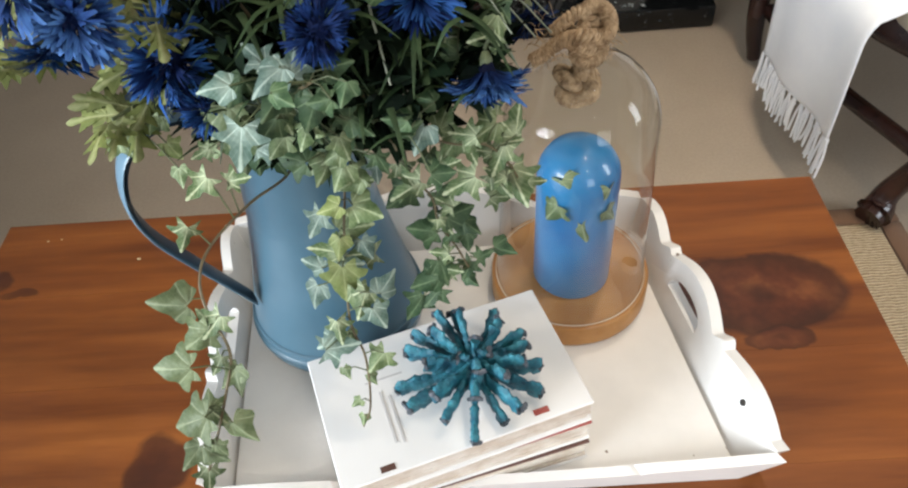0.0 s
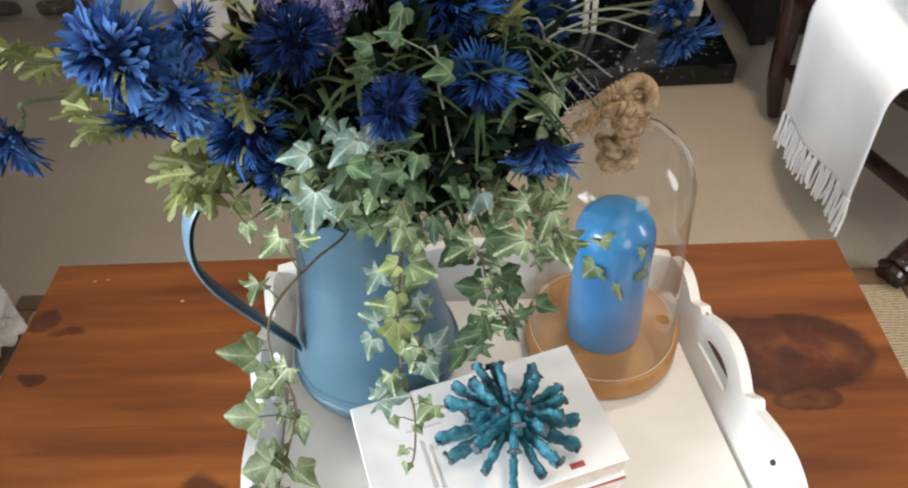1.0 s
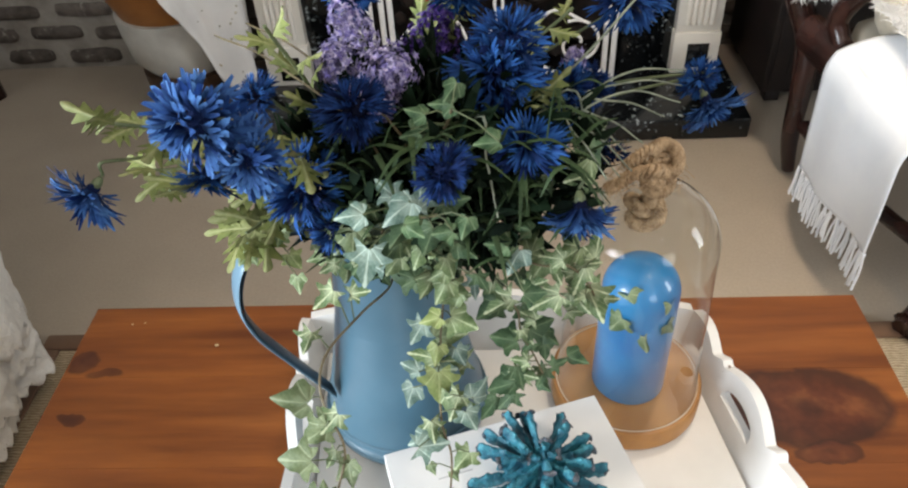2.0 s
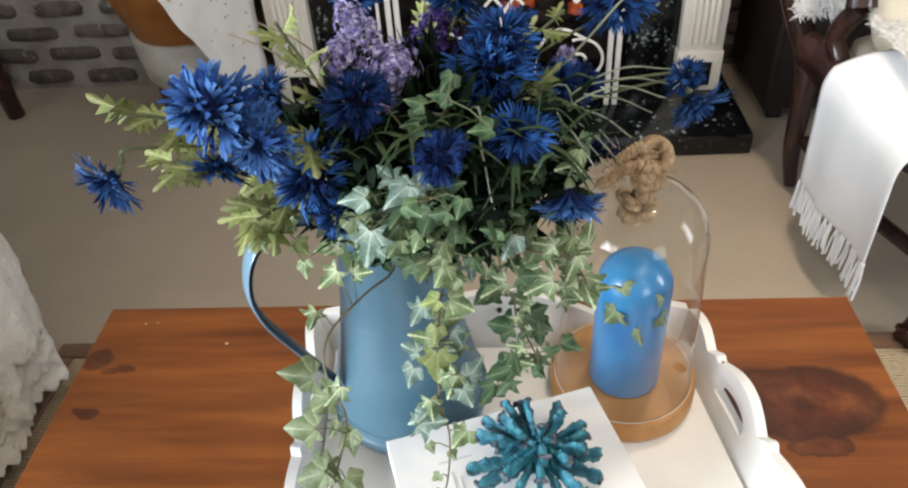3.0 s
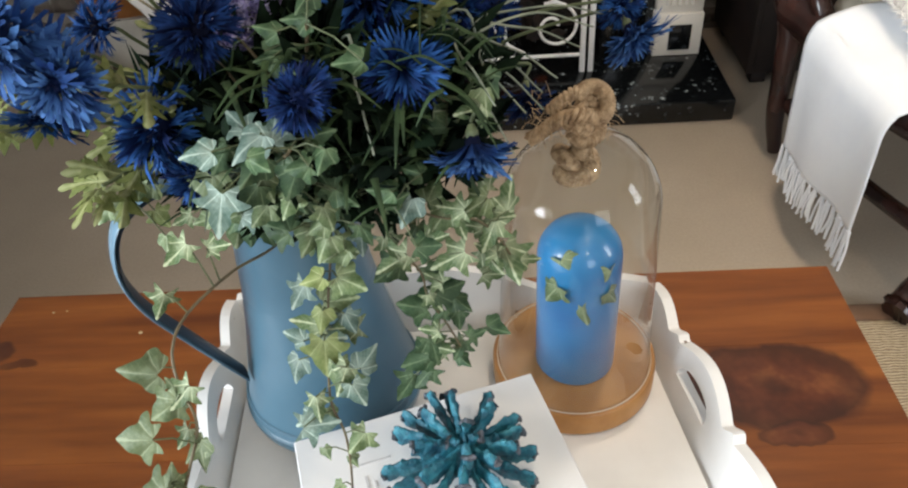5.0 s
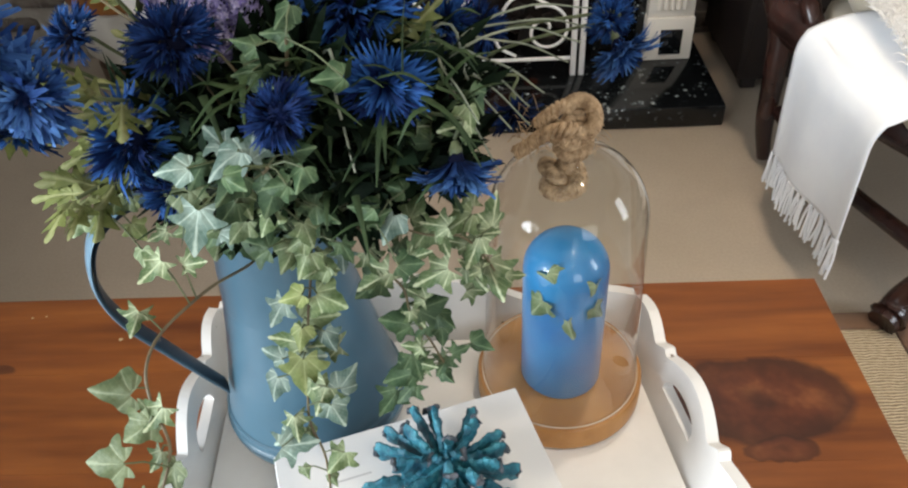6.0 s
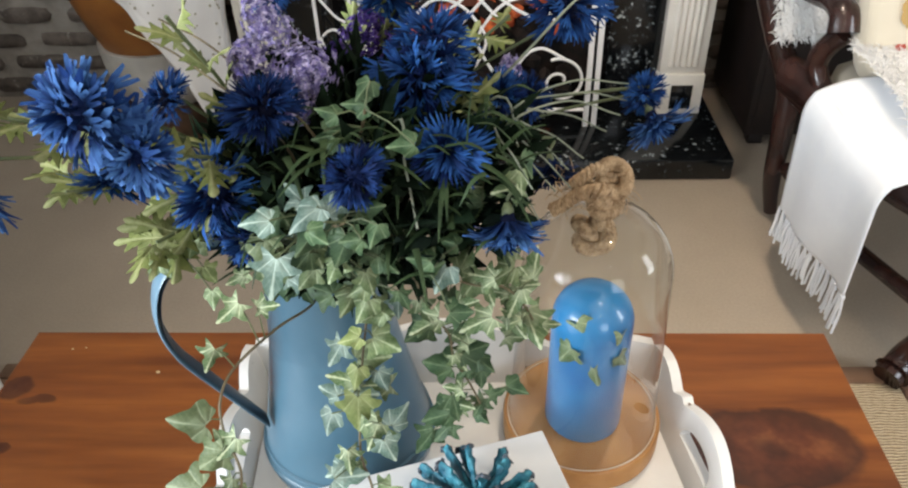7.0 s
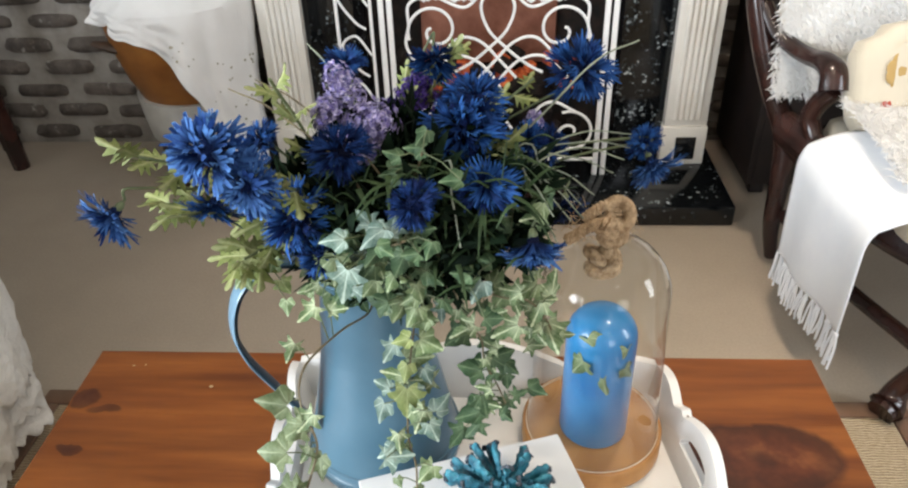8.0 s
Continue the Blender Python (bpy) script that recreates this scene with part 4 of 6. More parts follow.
MID_LEAVES = [
    ("ivy", (-0.082, 0.470, 0.751), 250, 0.0254), ("ivy", (-0.064, 0.470, 0.745), 320, 0.0219), ("pale", (-0.090, 0.450, 0.727), 240, 0.0235),
    ("yellow", (-0.080, 0.452, 0.736), 200, 0.0196), ("ivy", (-0.061, 0.455, 0.731), 330, 0.0268), ("pale", (-0.063, 0.445, 0.708), 300, 0.0187),
    ("yellow", (-0.078, 0.442, 0.713), 260, 0.0200), ("pale", (-0.096, 0.440, 0.700), 150, 0.0190), ("yellow", (-0.077, 0.430, 0.696), 265, 0.0303),
    ("pale", (-0.098, 0.432, 0.681), 245, 0.0247), ("ivy", (-0.069, 0.420, 0.688), 285, 0.0259), ("pale", (-0.050, 0.418, 0.703), 50, 0.0229),
    ("pale", (-0.056, 0.406, 0.689), 310, 0.0211), ("pale", (-0.092, 0.412, 0.656), 200, 0.0227), ("ivy", (-0.077, 0.410, 0.663), 280, 0.0171),
    ("ivy", (-0.086, 0.409, 0.626), 300, 0.0126), ("ivy", (-0.084, 0.407, 0.590), 210, 0.0125), ("ivy", (-0.070, 0.408, 0.618), 310, 0.0119),
    ("ivy", (-0.083, 0.407, 0.567), 260, 0.0121),
]
vine(MID, MID_LEAVES + along(MID[1:6], 9, ("ivy", "pale", "star"), 0.030, 0.014, 62), "trailing ivy with pale and yellowish leaves hanging over the jug", 13)

# trails to the cloche
RIGHT = [MOUTH + Vector((0.03, -0.03, 0.01)), (-0.045, 0.490, 0.756), (-0.038, 0.480, 0.740), (-0.022, 0.485, 0.710), (-0.019, 0.488, 0.683), (-0.008, 0.490, 0.653), (-0.001, 0.490, 0.632)]
RIGHT_LEAVES = [
    ("star", (-0.033, 0.468, 0.733), 210, 0.0292), ("star", (0.000, 0.482, 0.722), 200, 0.0317), ("dark", (-0.006, 0.487, 0.691), 20, 0.0272),
    ("star", (-0.013, 0.487, 0.700), 140, 0.0199), ("dark", (0.002, 0.488, 0.677), 330, 0.0206), ("dark", (0.000, 0.489, 0.661), 280, 0.0170),
    ("dark", (-0.013, 0.488, 0.666), 220, 0.0169), ("dark", (0.024, 0.493, 0.644), 350, 0.0234), ("dark", (0.010, 0.490, 0.643), 20, 0.0183),
    ("dark", (-0.031, 0.490, 0.617), 190, 0.0312), ("star", (-0.018, 0.489, 0.631), 160, 0.0229), ("dark", (-0.001, 0.490, 0.630), 250, 0.0221),
    ("dark", (-0.042, 0.489, 0.592), 230, 0.0323), ("dark", (-0.028, 0.489, 0.602), 215, 0.0265), ("dark", (-0.000, 0.490, 0.616), 320, 0.0156),
]
vine(RIGHT, RIGHT_LEAVES + along(RIGHT[2:], 9, ("dark", "star", "dark"), 0.030, 0.016, 63), "dark trailing ivy hanging between jug and cloche", 14)
RIGHT2 = [MOUTH + Vector((0.035, -0.02, 0.015)), (-0.034, 0.500, 0.753), (-0.005, 0.490, 0.748), (0.016, 0.500, 0.737), (0.031, 0.503, 0.716), (0.041, 0.505, 0.690)]
RIGHT2_LEAVES = [
    ("star", (0.035, 0.500, 0.702), 290, 0.0371), ("star", (0.024, 0.498, 0.728), 250, 0.0285), ("star", (0.037, 0.515, 0.742), 80, 0.0311),
    ("ivy", (0.017, 0.503, 0.747), 200, 0.0265), ("ivy", (-0.005, 0.490, 0.748), 230, 0.0266), ("pale", (-0.024, 0.480, 0.763), 240, 0.0278),
    ("ivy", (-0.032, 0.485, 0.774), 140, 0.0249), ("star", (0.005, 0.492, 0.741), 300, 0.0226), ("star", (0.030, 0.510, 0.730), 20, 0.0229),
    ("star", (0.048, 0.510, 0.694), 10, 0.0184), ("ivy", (-0.010, 0.495, 0.764), 60, 0.0220), ("star", (0.021, 0.520, 0.751), 110, 0.0226),
    ("dark", (-0.019, 0.488, 0.738), 280, 0.0182),
]
vine(RIGHT2, RIGHT2_LEAVES + along(RIGHT2[1:], 8, ("star", "ivy"), 0.030, 0.018, 64), "spreading ivy sprig with veined leaves near the glass", 15)
MOUTH_LEAVES = [
    ("pale", (-0.114, 0.438, 0.801), 262, 0.0316), ("pale", (-0.121, 0.450, 0.828), 170, 0.0238), ("pale", (-0.092, 0.445, 0.835), 225, 0.0289),
    ("pale", (-0.080, 0.452, 0.839), 80, 0.0241), ("pale", (-0.100, 0.460, 0.839), 130, 0.0217), ("ivy", (-0.093, 0.455, 0.802), 300, 0.0199),
    ("ivy", (-0.085, 0.460, 0.787), 250, 0.0211), ("ivy", (-0.067, 0.465, 0.773), 290, 0.0196), ("ivy", (-0.101, 0.458, 0.782), 220, 0.0200),
    ("dark", (-0.056, 0.470, 0.783), 330, 0.0214), ("pale", (-0.051, 0.468, 0.751), 270, 0.0195), ("ivy", (-0.075, 0.465, 0.765), 200, 0.0205),
    ("ivy", (-0.077, 0.465, 0.803), 40, 0.0175), ("dark", (-0.066, 0.475, 0.788), 110, 0.0195), ("star", (-0.141, 0.450, 0.787), 200, 0.0148),
]
vine([MOUTH + Vector((0, -0.03, 0.01)), (-0.100, 0.490, 0.780), (-0.092, 0.465, 0.812), (-0.088, 0.462, 0.830)], MOUTH_LEAVES, "pale blue-green ivy sprig leaning over the jug's mouth", 16, 0.001)

# ivy massed round the jug's mouth
for k, (pts, n, kinds, size) in enumerate((
    ([MOUTH + Vector((0, -0.03, 0.01)), (-0.112, 0.490, 0.770), (-0.108, 0.470, 0.800)], 7, ("ivy", "dark", "pale"), 0.038),
    ([MOUTH + Vector((-0.02, -0.03, 0.01)), (-0.140, 0.510, 0.775), (-0.130, 0.475, 0.785)], 6, ("ivy", "dark"), 0.034),
    ([MOUTH + Vector((0.01, -0.04, 0.01)), (-0.085, 0.495, 0.765), (-0.072, 0.475, 0.760)], 7, ("dark", "dark", "ivy"), 0.034),
    ([MOUTH + Vector((0.02, -0.02, 0.02)), (-0.055, 0.495, 0.785), (-0.030, 0.470, 0.775)], 10, ("dark", "dark", "star"), 0.034),
    ([MOUTH + Vector((0.0, -0.03, 0.03)), (-0.085, 0.470, 0.810), (-0.070, 0.440, 0.835)], 9, ("dark", "dark", "dark"), 0.032),
    ([MOUTH + Vector((0.03, -0.01, 0.03)), (-0.020, 0.520, 0.810), (0.014, 0.510, 0.815)], 8, ("star", "ivy", "dark"), 0.032),
    ([MOUTH + Vector((0.02, 0.0, 0.05)), (-0.070, 0.500, 0.850), (-0.060, 0.480, 0.880)], 9, ("dark", "dark", "dark"), 0.028),
    ([MOUTH + Vector((-0.03, 0.01, 0.02)), (-0.175, 0.520, 0.775), (-0.195, 0.490, 0.770)], 6, ("ivy", "yellow"), 0.030),
)):
    vine(pts, along(pts, n + 7, kinds, size * 0.80, 0.028, 30 + k), "short ivy sprig crowding the jug's mouth", 50 + k, 0.001)

# lime green cut leaves
for k, (end, n, size) in enumerate((((-0.285, 0.535, 0.806), 11, 0.042), ((-0.205, 0.492, 0.782), 17, 0.046), ((-0.270, 0.480, 0.880), 11, 0.042), ((-0.163, 0.500, 0.925), 7, 0.036), ((-0.005, 0.522, 0.862), 9, 0.040),
                                    ((-0.077, 0.605, 0.892), 6, 0.036), ((-0.038, 0.602, 0.912), 7, 0.036), ((-0.165, 0.470, 0.860), 9, 0.044), ((0.02, 0.60, 0.885), 7, 0.036), ((-0.235, 0.470, 0.835), 7, 0.040))):
    r = random.Random(70 + k)
    end = Vector(end)
    a = MOUTH + Vector((r.uniform(-0.02, 0.02), r.uniform(-0.02, 0.02), -0.02))
    mid = a.lerp(end, 0.5) + Vector((0, 0, 0.035))
    s = thing("leaf_spray", a, "lime green spray of deeply cut artificial leaves", "foliage", "lime leaf sprays")
    pts = spline([a, mid, end], 8)
    part("stem", sweep(bmesh.new(), pts, 0.0012, 6), STEM, s)
    for i in range(n):
        p = pts[int(len(pts) * (0.45 + 0.53 * i / n))]
        d = (pts[-1] - pts[-4]).normalized()
        side = d.cross(Vector((0, 0, 1))).normalized() * (1 if i % 2 else -1)
        tip = d * 0.7 + side * r.uniform(0.2, 0.9) + Vector((0, 0, r.uniform(-0.5, 0.5)))
        leaf_on(s, "lime", p, tip, Vector((r.uniform(-0.4, 0.4), -0.5, 0.8)), size * 0.85 * r.uniform(0.8, 1.15), r)


def petal_mesh(name, material, seed, frill):
    """one petal, one unit long along x: a narrow floret split into three points, or a wider frilled one"""
    r = random.Random(seed)
    bm = bmesh.new()
    w = r.uniform(0.55, 0.78) if frill else r.uniform(0.32, 0.44)
    curl = r.uniform(-0.25, 0.50)
    sway = r.uniform(-0.16, 0.16)
    rows = []
    for f, ww in ((0.0, 0.10), (0.40, 0.34), (0.70, 0.78)):
        lift = 0.10 * math.sin(f * 3) - curl * f * f
        rows.append([bm.verts.new((f, w * ww * 0.5 * x + sway * f * f, lift + (0.10 if i % 2 else -0.08) * w * ww)) for i, x in enumerate((-1, -0.33, 0.33, 1))])
    for a, b in zip(rows, rows[1:]):
        for i in range(3):
            bm.faces.new((a[i], a[i + 1], b[i + 1], b[i]))
    last = rows[-1]
    for i in range(3):
        a, b = last[i], last[i + 1]
        spread = (i - 1) * (0.10 if frill else 0.07) + r.uniform(-0.02, 0.02)
        x = 1.0 + r.uniform(-0.10, 0.06)
        z = -curl + r.uniform(-0.06, 0.06)
        wide = 0.6 if frill else 0.30
        y0, y1 = a.co.y + spread * 0.8, b.co.y + spread * 0.8
        my, hy = (y0 + y1) / 2 + spread * 0.3, (y1 - y0) / 2 * wide
        c, d = bm.verts.new((x - 0.02, my - hy, z)), bm.verts.new((x + r.uniform(-0.04, 0.04), my + hy, z + 0.02))
        bm.faces.new((a, b, d, c))
    me = bpy.data.meshes.new(name)
    bm.to_mesh(me)
    bm.free()
    me.materials.append(material)
    for p in me.polygons:
        p.use_smooth = True
    return me


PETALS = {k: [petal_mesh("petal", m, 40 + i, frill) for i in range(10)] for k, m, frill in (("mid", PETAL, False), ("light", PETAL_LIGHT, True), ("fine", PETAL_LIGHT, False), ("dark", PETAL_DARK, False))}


def heart_mesh(radius):
    """the dark uneven heart of a head, from which the petals grow"""
    r = random.Random(77)
    bm = bmesh.new()
    bmesh.ops.create_icosphere(bm, subdivisions=2, radius=radius)
    for v in bm.verts:
        v.co *= r.uniform(0.8, 1.15)
    me = bpy.data.meshes.new("head")
    bm.to_mesh(me)
    bm.free()
    me.materials.append(PETAL_DARK)
    return me


HEART, SMALL_HEART = heart_mesh(0.0095), heart_mesh(0.0045)
OPEN = ((24, 1.0, -0.10), (24, 1.0, 0.20), (22, 1.0, 0.50), (18, 0.98, 0.82), (11, 0.94, 1.18))
FRILL = ((21, 1.0, -0.05), (21, 1.0, 0.28), (18, 0.98, 0.62), (12, 0.94, 1.02))
SKIRT = ((26, 1.0, 0.34), (24, 1.0, 0.60), (16, 0.86, 0.98))
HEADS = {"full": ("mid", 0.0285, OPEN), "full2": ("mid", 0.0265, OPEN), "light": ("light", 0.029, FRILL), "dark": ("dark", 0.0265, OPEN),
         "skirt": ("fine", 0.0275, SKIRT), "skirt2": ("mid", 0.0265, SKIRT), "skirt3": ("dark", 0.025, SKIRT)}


def add_head(flower, kind, m, r):
    tone, radius, rings = HEADS[kind]
    head = piece("head", SMALL_HEART if rings is SKIRT else HEART, flower, m)
    calm = 0.35 if rings is SKIRT else 1.0
    lop, core = r.uniform(0, 6.28), 0.12 if rings is SKIRT else 0.30
    for n, ln, el in rings:
        for k in range(n):
            a = 2 * math.pi * (k + r.uniform(-0.3, 0.3)) / n
            e = el + r.gauss(0, 0.24) * calm
            L = radius * (ln - core) * r.uniform(0.70, 1.14) * (1 + 0.14 * math.sin(2 * a + lop))
            d = Vector((math.cos(a) * math.cos(e), math.sin(a) * math.cos(e), math.sin(e)))
            s = Vector((-math.sin(a), math.cos(a), 0))
            up = d.cross(s)
            q = Matrix((d, s, up)).transposed().to_4x4()
            piece("petal", PETALS[tone][r.randrange(10)], head, Matrix.Translation(d * radius * core) @ q @ Matrix.Rotation(r.gauss(0, 0.5) * calm, 4, "X") @ Matrix.Rotation(r.gauss(0, 0.22) * calm, 4, "Z") @ Matrix.Diagonal((L, L, L, 1)))


def calyx_mesh():
    bm = lathe_bm([(0.0, -0.011), (0.0026, -0.0105), (0.0052, -0.006), (0.0050, -0.001), (0.0036, 0.002), (0, 0.002)], (0, 0), 10)
    me = bpy.data.meshes.new("calyx")
    bm.to_mesh(me)
    bm.free()
    me.materials.append(STEM)
    return me


CALYX = calyx_mesh()
FLOWERS = [
    ("skirt", (-0.280, 0.468, 0.840), (-0.60, -0.45, -0.58), 0.92, "blue cornflower drooping outwards on a long stem"),
    ("light", (-0.192, 0.448, 0.896), (-0.35, -0.75, 0.45), 1.02, "large open blue cornflower with frilled petals"),
    ("light", (-0.172, 0.445, 0.876), (0.25, -0.75, 0.15), 0.80, "large open blue cornflower with frilled petals"),
    ("skirt2", (-0.216, 0.490, 0.836), (-0.15, -0.6, -0.75), 0.85, "small blue cornflower hanging under a large one"),
    ("full", (-0.156, 0.490, 0.822), (-0.25, -0.75, 0.35), 1.0, "deep blue cornflower low over the jug handle"),
    ("full2", (-0.140, 0.482, 0.794), (-0.1, -0.8, -0.15), 0.8, "deep blue cornflower low over the jug handle"),
    ("full2", (-0.184, 0.520, 0.868), (-0.3, -0.6, 0.5), 0.62, "small blue cornflower half hidden among leaves"),
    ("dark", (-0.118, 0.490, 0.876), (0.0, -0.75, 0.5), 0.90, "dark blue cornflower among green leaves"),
    ("full", (-0.034, 0.527, 0.876), (-0.05, -0.7, 0.6), 1.05, "bright blue upright cornflower with many petals"),
    ("full2", (-0.026, 0.535, 0.892), (0.1, -0.3, 0.9), 0.95, "bright blue upright cornflower with many petals"),
    ("dark", (-0.066, 0.462, 0.850), (0.0, -0.8, 0.3), 0.72, "dark blue cornflower low in the middle of the bouquet"),
    ("skirt2", (-0.018, 0.490, 0.850), (0.15, -0.8, 0.1), 0.9, "blue cornflower turned to the side"),
    ("full2", (0.012, 0.546, 0.852), (0.1, -0.7, 0.45), 0.72, "small blue cornflower between green leaves"),
    ("full", (0.057, 0.615, 0.884), (0.25, -0.55, 0.65), 1.10, "deep blue open cornflower at the bouquet's top"),
    ("skirt2", (-0.060, 0.605, 0.902), (0.1, -0.5, -0.3), 0.85, "blue cornflower at the bouquet's top"),
    ("skirt", (0.117, 0.586, 0.818), (0.35, -0.55, -0.60), 0.95, "blue cornflower on a thin stem reaching sideways"),
    ("full2", (0.113, 0.600, 0.828), (0.0, -0.6, 0.30), 0.62, "blue cornflower on a thin stem reaching sideways"),
    ("skirt3", (0.055, 0.630, 0.752), (0.1, -0.6, -0.65), 1.0, "dark blue cornflower nodding over the floor beyond"),
    ("skirt", (0.017, 0.480, 0.808), (0.05, -0.50, -0.85), 1.05, "bright blue cornflower hanging face down"),
    ("skirt2", (-0.122, 0.560, 0.912), (0.0, -0.5, 0.6), 0.6, "small blue cornflower beside the lilac"),
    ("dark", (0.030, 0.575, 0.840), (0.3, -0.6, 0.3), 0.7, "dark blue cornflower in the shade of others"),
]
for k, (kind, at, face, size, label) in enumerate(FLOWERS):
    r = random.Random(200 + k)
    at, face = Vector(at), Vector(face).normalized()
    a = MOUTH + Vector((r.uniform(-0.025, 0.025), r.uniform(-0.025, 0.02), -0.03))
    back = at - face * 0.010 * size
    mid = a.lerp(back, 0.55) + Vector((0, 0.006, 0.03)) - face * 0.012
    f = thing("cornflower", a, label, "flower", "cornflowers in the jug")
    pts = spline([a, mid, back - face * 0.012, back], 7)
    part("stem", sweep(bmesh.new(), pts, 0.0011, 6), STEM, f)
    rot = frame_at(at, face.orthogonal(), face, size)
    piece("calyx", CALYX, f, rot @ Matrix.Diagonal((0.66, 0.66, 0.85, 1)))
    add_head(f, kind, rot, r)


def lilac_bm(ends, seed, spread, n):
    r = random.Random(seed)
    bm = bmesh.new()
    for a, b in ends:
        a, b = Vector(a), Vector(b)
        for k in range(n):
            f = r.random() ** 0.8
            p = a.lerp(b, f)
            d = Vector((r.gauss(0, 1), r.gauss(0, 1), r.gauss(0, 1))).normalized()
            c = p + d * spread * (1.05 - 0.75 * f) * r.uniform(0.7, 1)
            s = d.orthogonal().normalized()
            t = d.cross(s)
            w = r.uniform(0.0023, 0.0036)
            m = bm.verts.new(c)
            ring = []
            for i in range(8):
                an = i * math.pi / 4 + 0.3
                ww = w if i % 2 == 0 else w * 0.4
                ring.append(bm.verts.new(c + (s * math.cos(an) + t * math.sin(an)) * ww + d * 0.0012))
            for i in range(8):
                bm.faces.new((m, ring[i], ring[(i + 1) % 8]))
    return bm


for k, (ends, material, label) in enumerate((
    ([((-0.116, 0.540, 0.876), (-0.126, 0.536, 0.918)), ((-0.102, 0.532, 0.876), (-0.094, 0.512, 0.888)), ((-0.120, 0.535, 0.880), (-0.136, 0.522, 0.892)), ((-0.108, 0.528, 0.872), (-0.108, 0.508, 0.866))], LILAC, "pale lilac flower cluster among the cornflowers"),
    ([((-0.078, 0.600, 0.858), (-0.072, 0.598, 0.886)), ((-0.084, 0.590, 0.850), (-0.092, 0.580, 0.868))], LILAC_DARK, "dark purple lilac cluster behind the cornflowers"),
    ([((0.018, 0.575, 0.850), (0.020, 0.570, 0.868))], LILAC, "small pale lilac tip between cornflowers"),
)):
    a = MOUTH + Vector((0.005 * k, -0.01, -0.02))
    f = thing("lilac_sprig", a, label, "flower", "lilac sprigs")
    e = Vector(ends[0][0])
    part("stem", tube_bm([a, a.lerp(e, 0.5) + Vector((0, 0.004, 0.01)), e], 0.0013, 6), STEM, f)
    tagged(part("blossom", lilac_bm(ends, 5 + k, 0.025 if k < 2 else 0.011, 270 if k < 2 else 60), material, f), kind="stuff")

# thin wispy twigs on the side of the cloche
wisp_ends = [(0.070, 0.560, 0.800), (0.085, 0.570, 0.815), (0.060, 0.540, 0.790), (0.100, 0.590, 0.840), (0.090, 0.555, 0.835), (0.048, 0.520, 0.800), (0.040, 0.500, 0.785), (0.105, 0.600, 0.822), (0.030, 0.470, 0.835), (0.062, 0.575, 0.782)]
w = thing("twig_spray", MOUTH, "thin grey-green artificial twigs reaching over the cloche", "foliage")
root = Vector((-0.01, 0.535, 0.840))
for k, e in enumerate(wisp_ends):
    r = random.Random(90 + k)
    e = Vector(e)
    a = MOUTH + Vector((0.01, 0.0, -0.02))
    part("twig", tube_bm([a, root + Vector((r.uniform(-0.01, 0.02), r.uniform(-0.01, 0.01), r.uniform(-0.02, 0.015))), root.lerp(e, 0.6) + Vector((0, 0, 0.012)), e], lambda t: 0.0011 - 0.0006 * t, 5, 7), WISP, w)
for k, (a, b) in enumerate((((-0.05, 0.50, 0.86), (-0.035, 0.465, 0.812)), ((-0.09, 0.50, 0.84), (-0.19, 0.55, 0.905)), ((-0.11, 0.50, 0.84), (-0.21, 0.545, 0.90)), ((-0.1, 0.53, 0.85), (-0.16, 0.6, 0.915)), ((0.01, 0.55, 0.86), (0.10, 0.60, 0.915)))):
    a, b = Vector(a), Vector(b)
    part("twig", tube_bm([MOUTH + Vector((0, 0, -0.02)), a, a.lerp(b, 0.6) + Vector((0, 0, 0.012)), b], lambda t: 0.0011 - 0.0005 * t, 5, 7), WISP if k != 1 and k != 2 else STEM_BROWN, w)

# inner foliage of the bouquet, coloured near black to carry its inner shade
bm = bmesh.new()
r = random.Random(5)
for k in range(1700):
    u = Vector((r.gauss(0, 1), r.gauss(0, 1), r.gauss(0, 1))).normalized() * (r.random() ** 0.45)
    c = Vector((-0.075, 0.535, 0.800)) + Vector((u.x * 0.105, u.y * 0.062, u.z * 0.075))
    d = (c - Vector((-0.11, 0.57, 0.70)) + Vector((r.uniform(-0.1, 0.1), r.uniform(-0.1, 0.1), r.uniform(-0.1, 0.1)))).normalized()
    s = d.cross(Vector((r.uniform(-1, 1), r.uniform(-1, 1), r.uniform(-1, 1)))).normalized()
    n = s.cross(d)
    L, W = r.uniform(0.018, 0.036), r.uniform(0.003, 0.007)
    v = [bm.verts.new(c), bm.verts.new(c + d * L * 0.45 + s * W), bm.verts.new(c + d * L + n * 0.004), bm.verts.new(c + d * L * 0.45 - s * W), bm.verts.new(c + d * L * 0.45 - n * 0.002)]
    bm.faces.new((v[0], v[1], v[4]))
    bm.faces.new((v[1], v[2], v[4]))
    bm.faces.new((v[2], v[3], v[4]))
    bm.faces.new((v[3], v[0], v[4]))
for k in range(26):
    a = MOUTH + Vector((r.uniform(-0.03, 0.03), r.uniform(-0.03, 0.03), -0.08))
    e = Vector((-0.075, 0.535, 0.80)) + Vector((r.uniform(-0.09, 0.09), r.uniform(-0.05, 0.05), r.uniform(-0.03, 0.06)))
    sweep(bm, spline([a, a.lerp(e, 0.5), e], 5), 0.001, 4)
blades = bmesh.new()
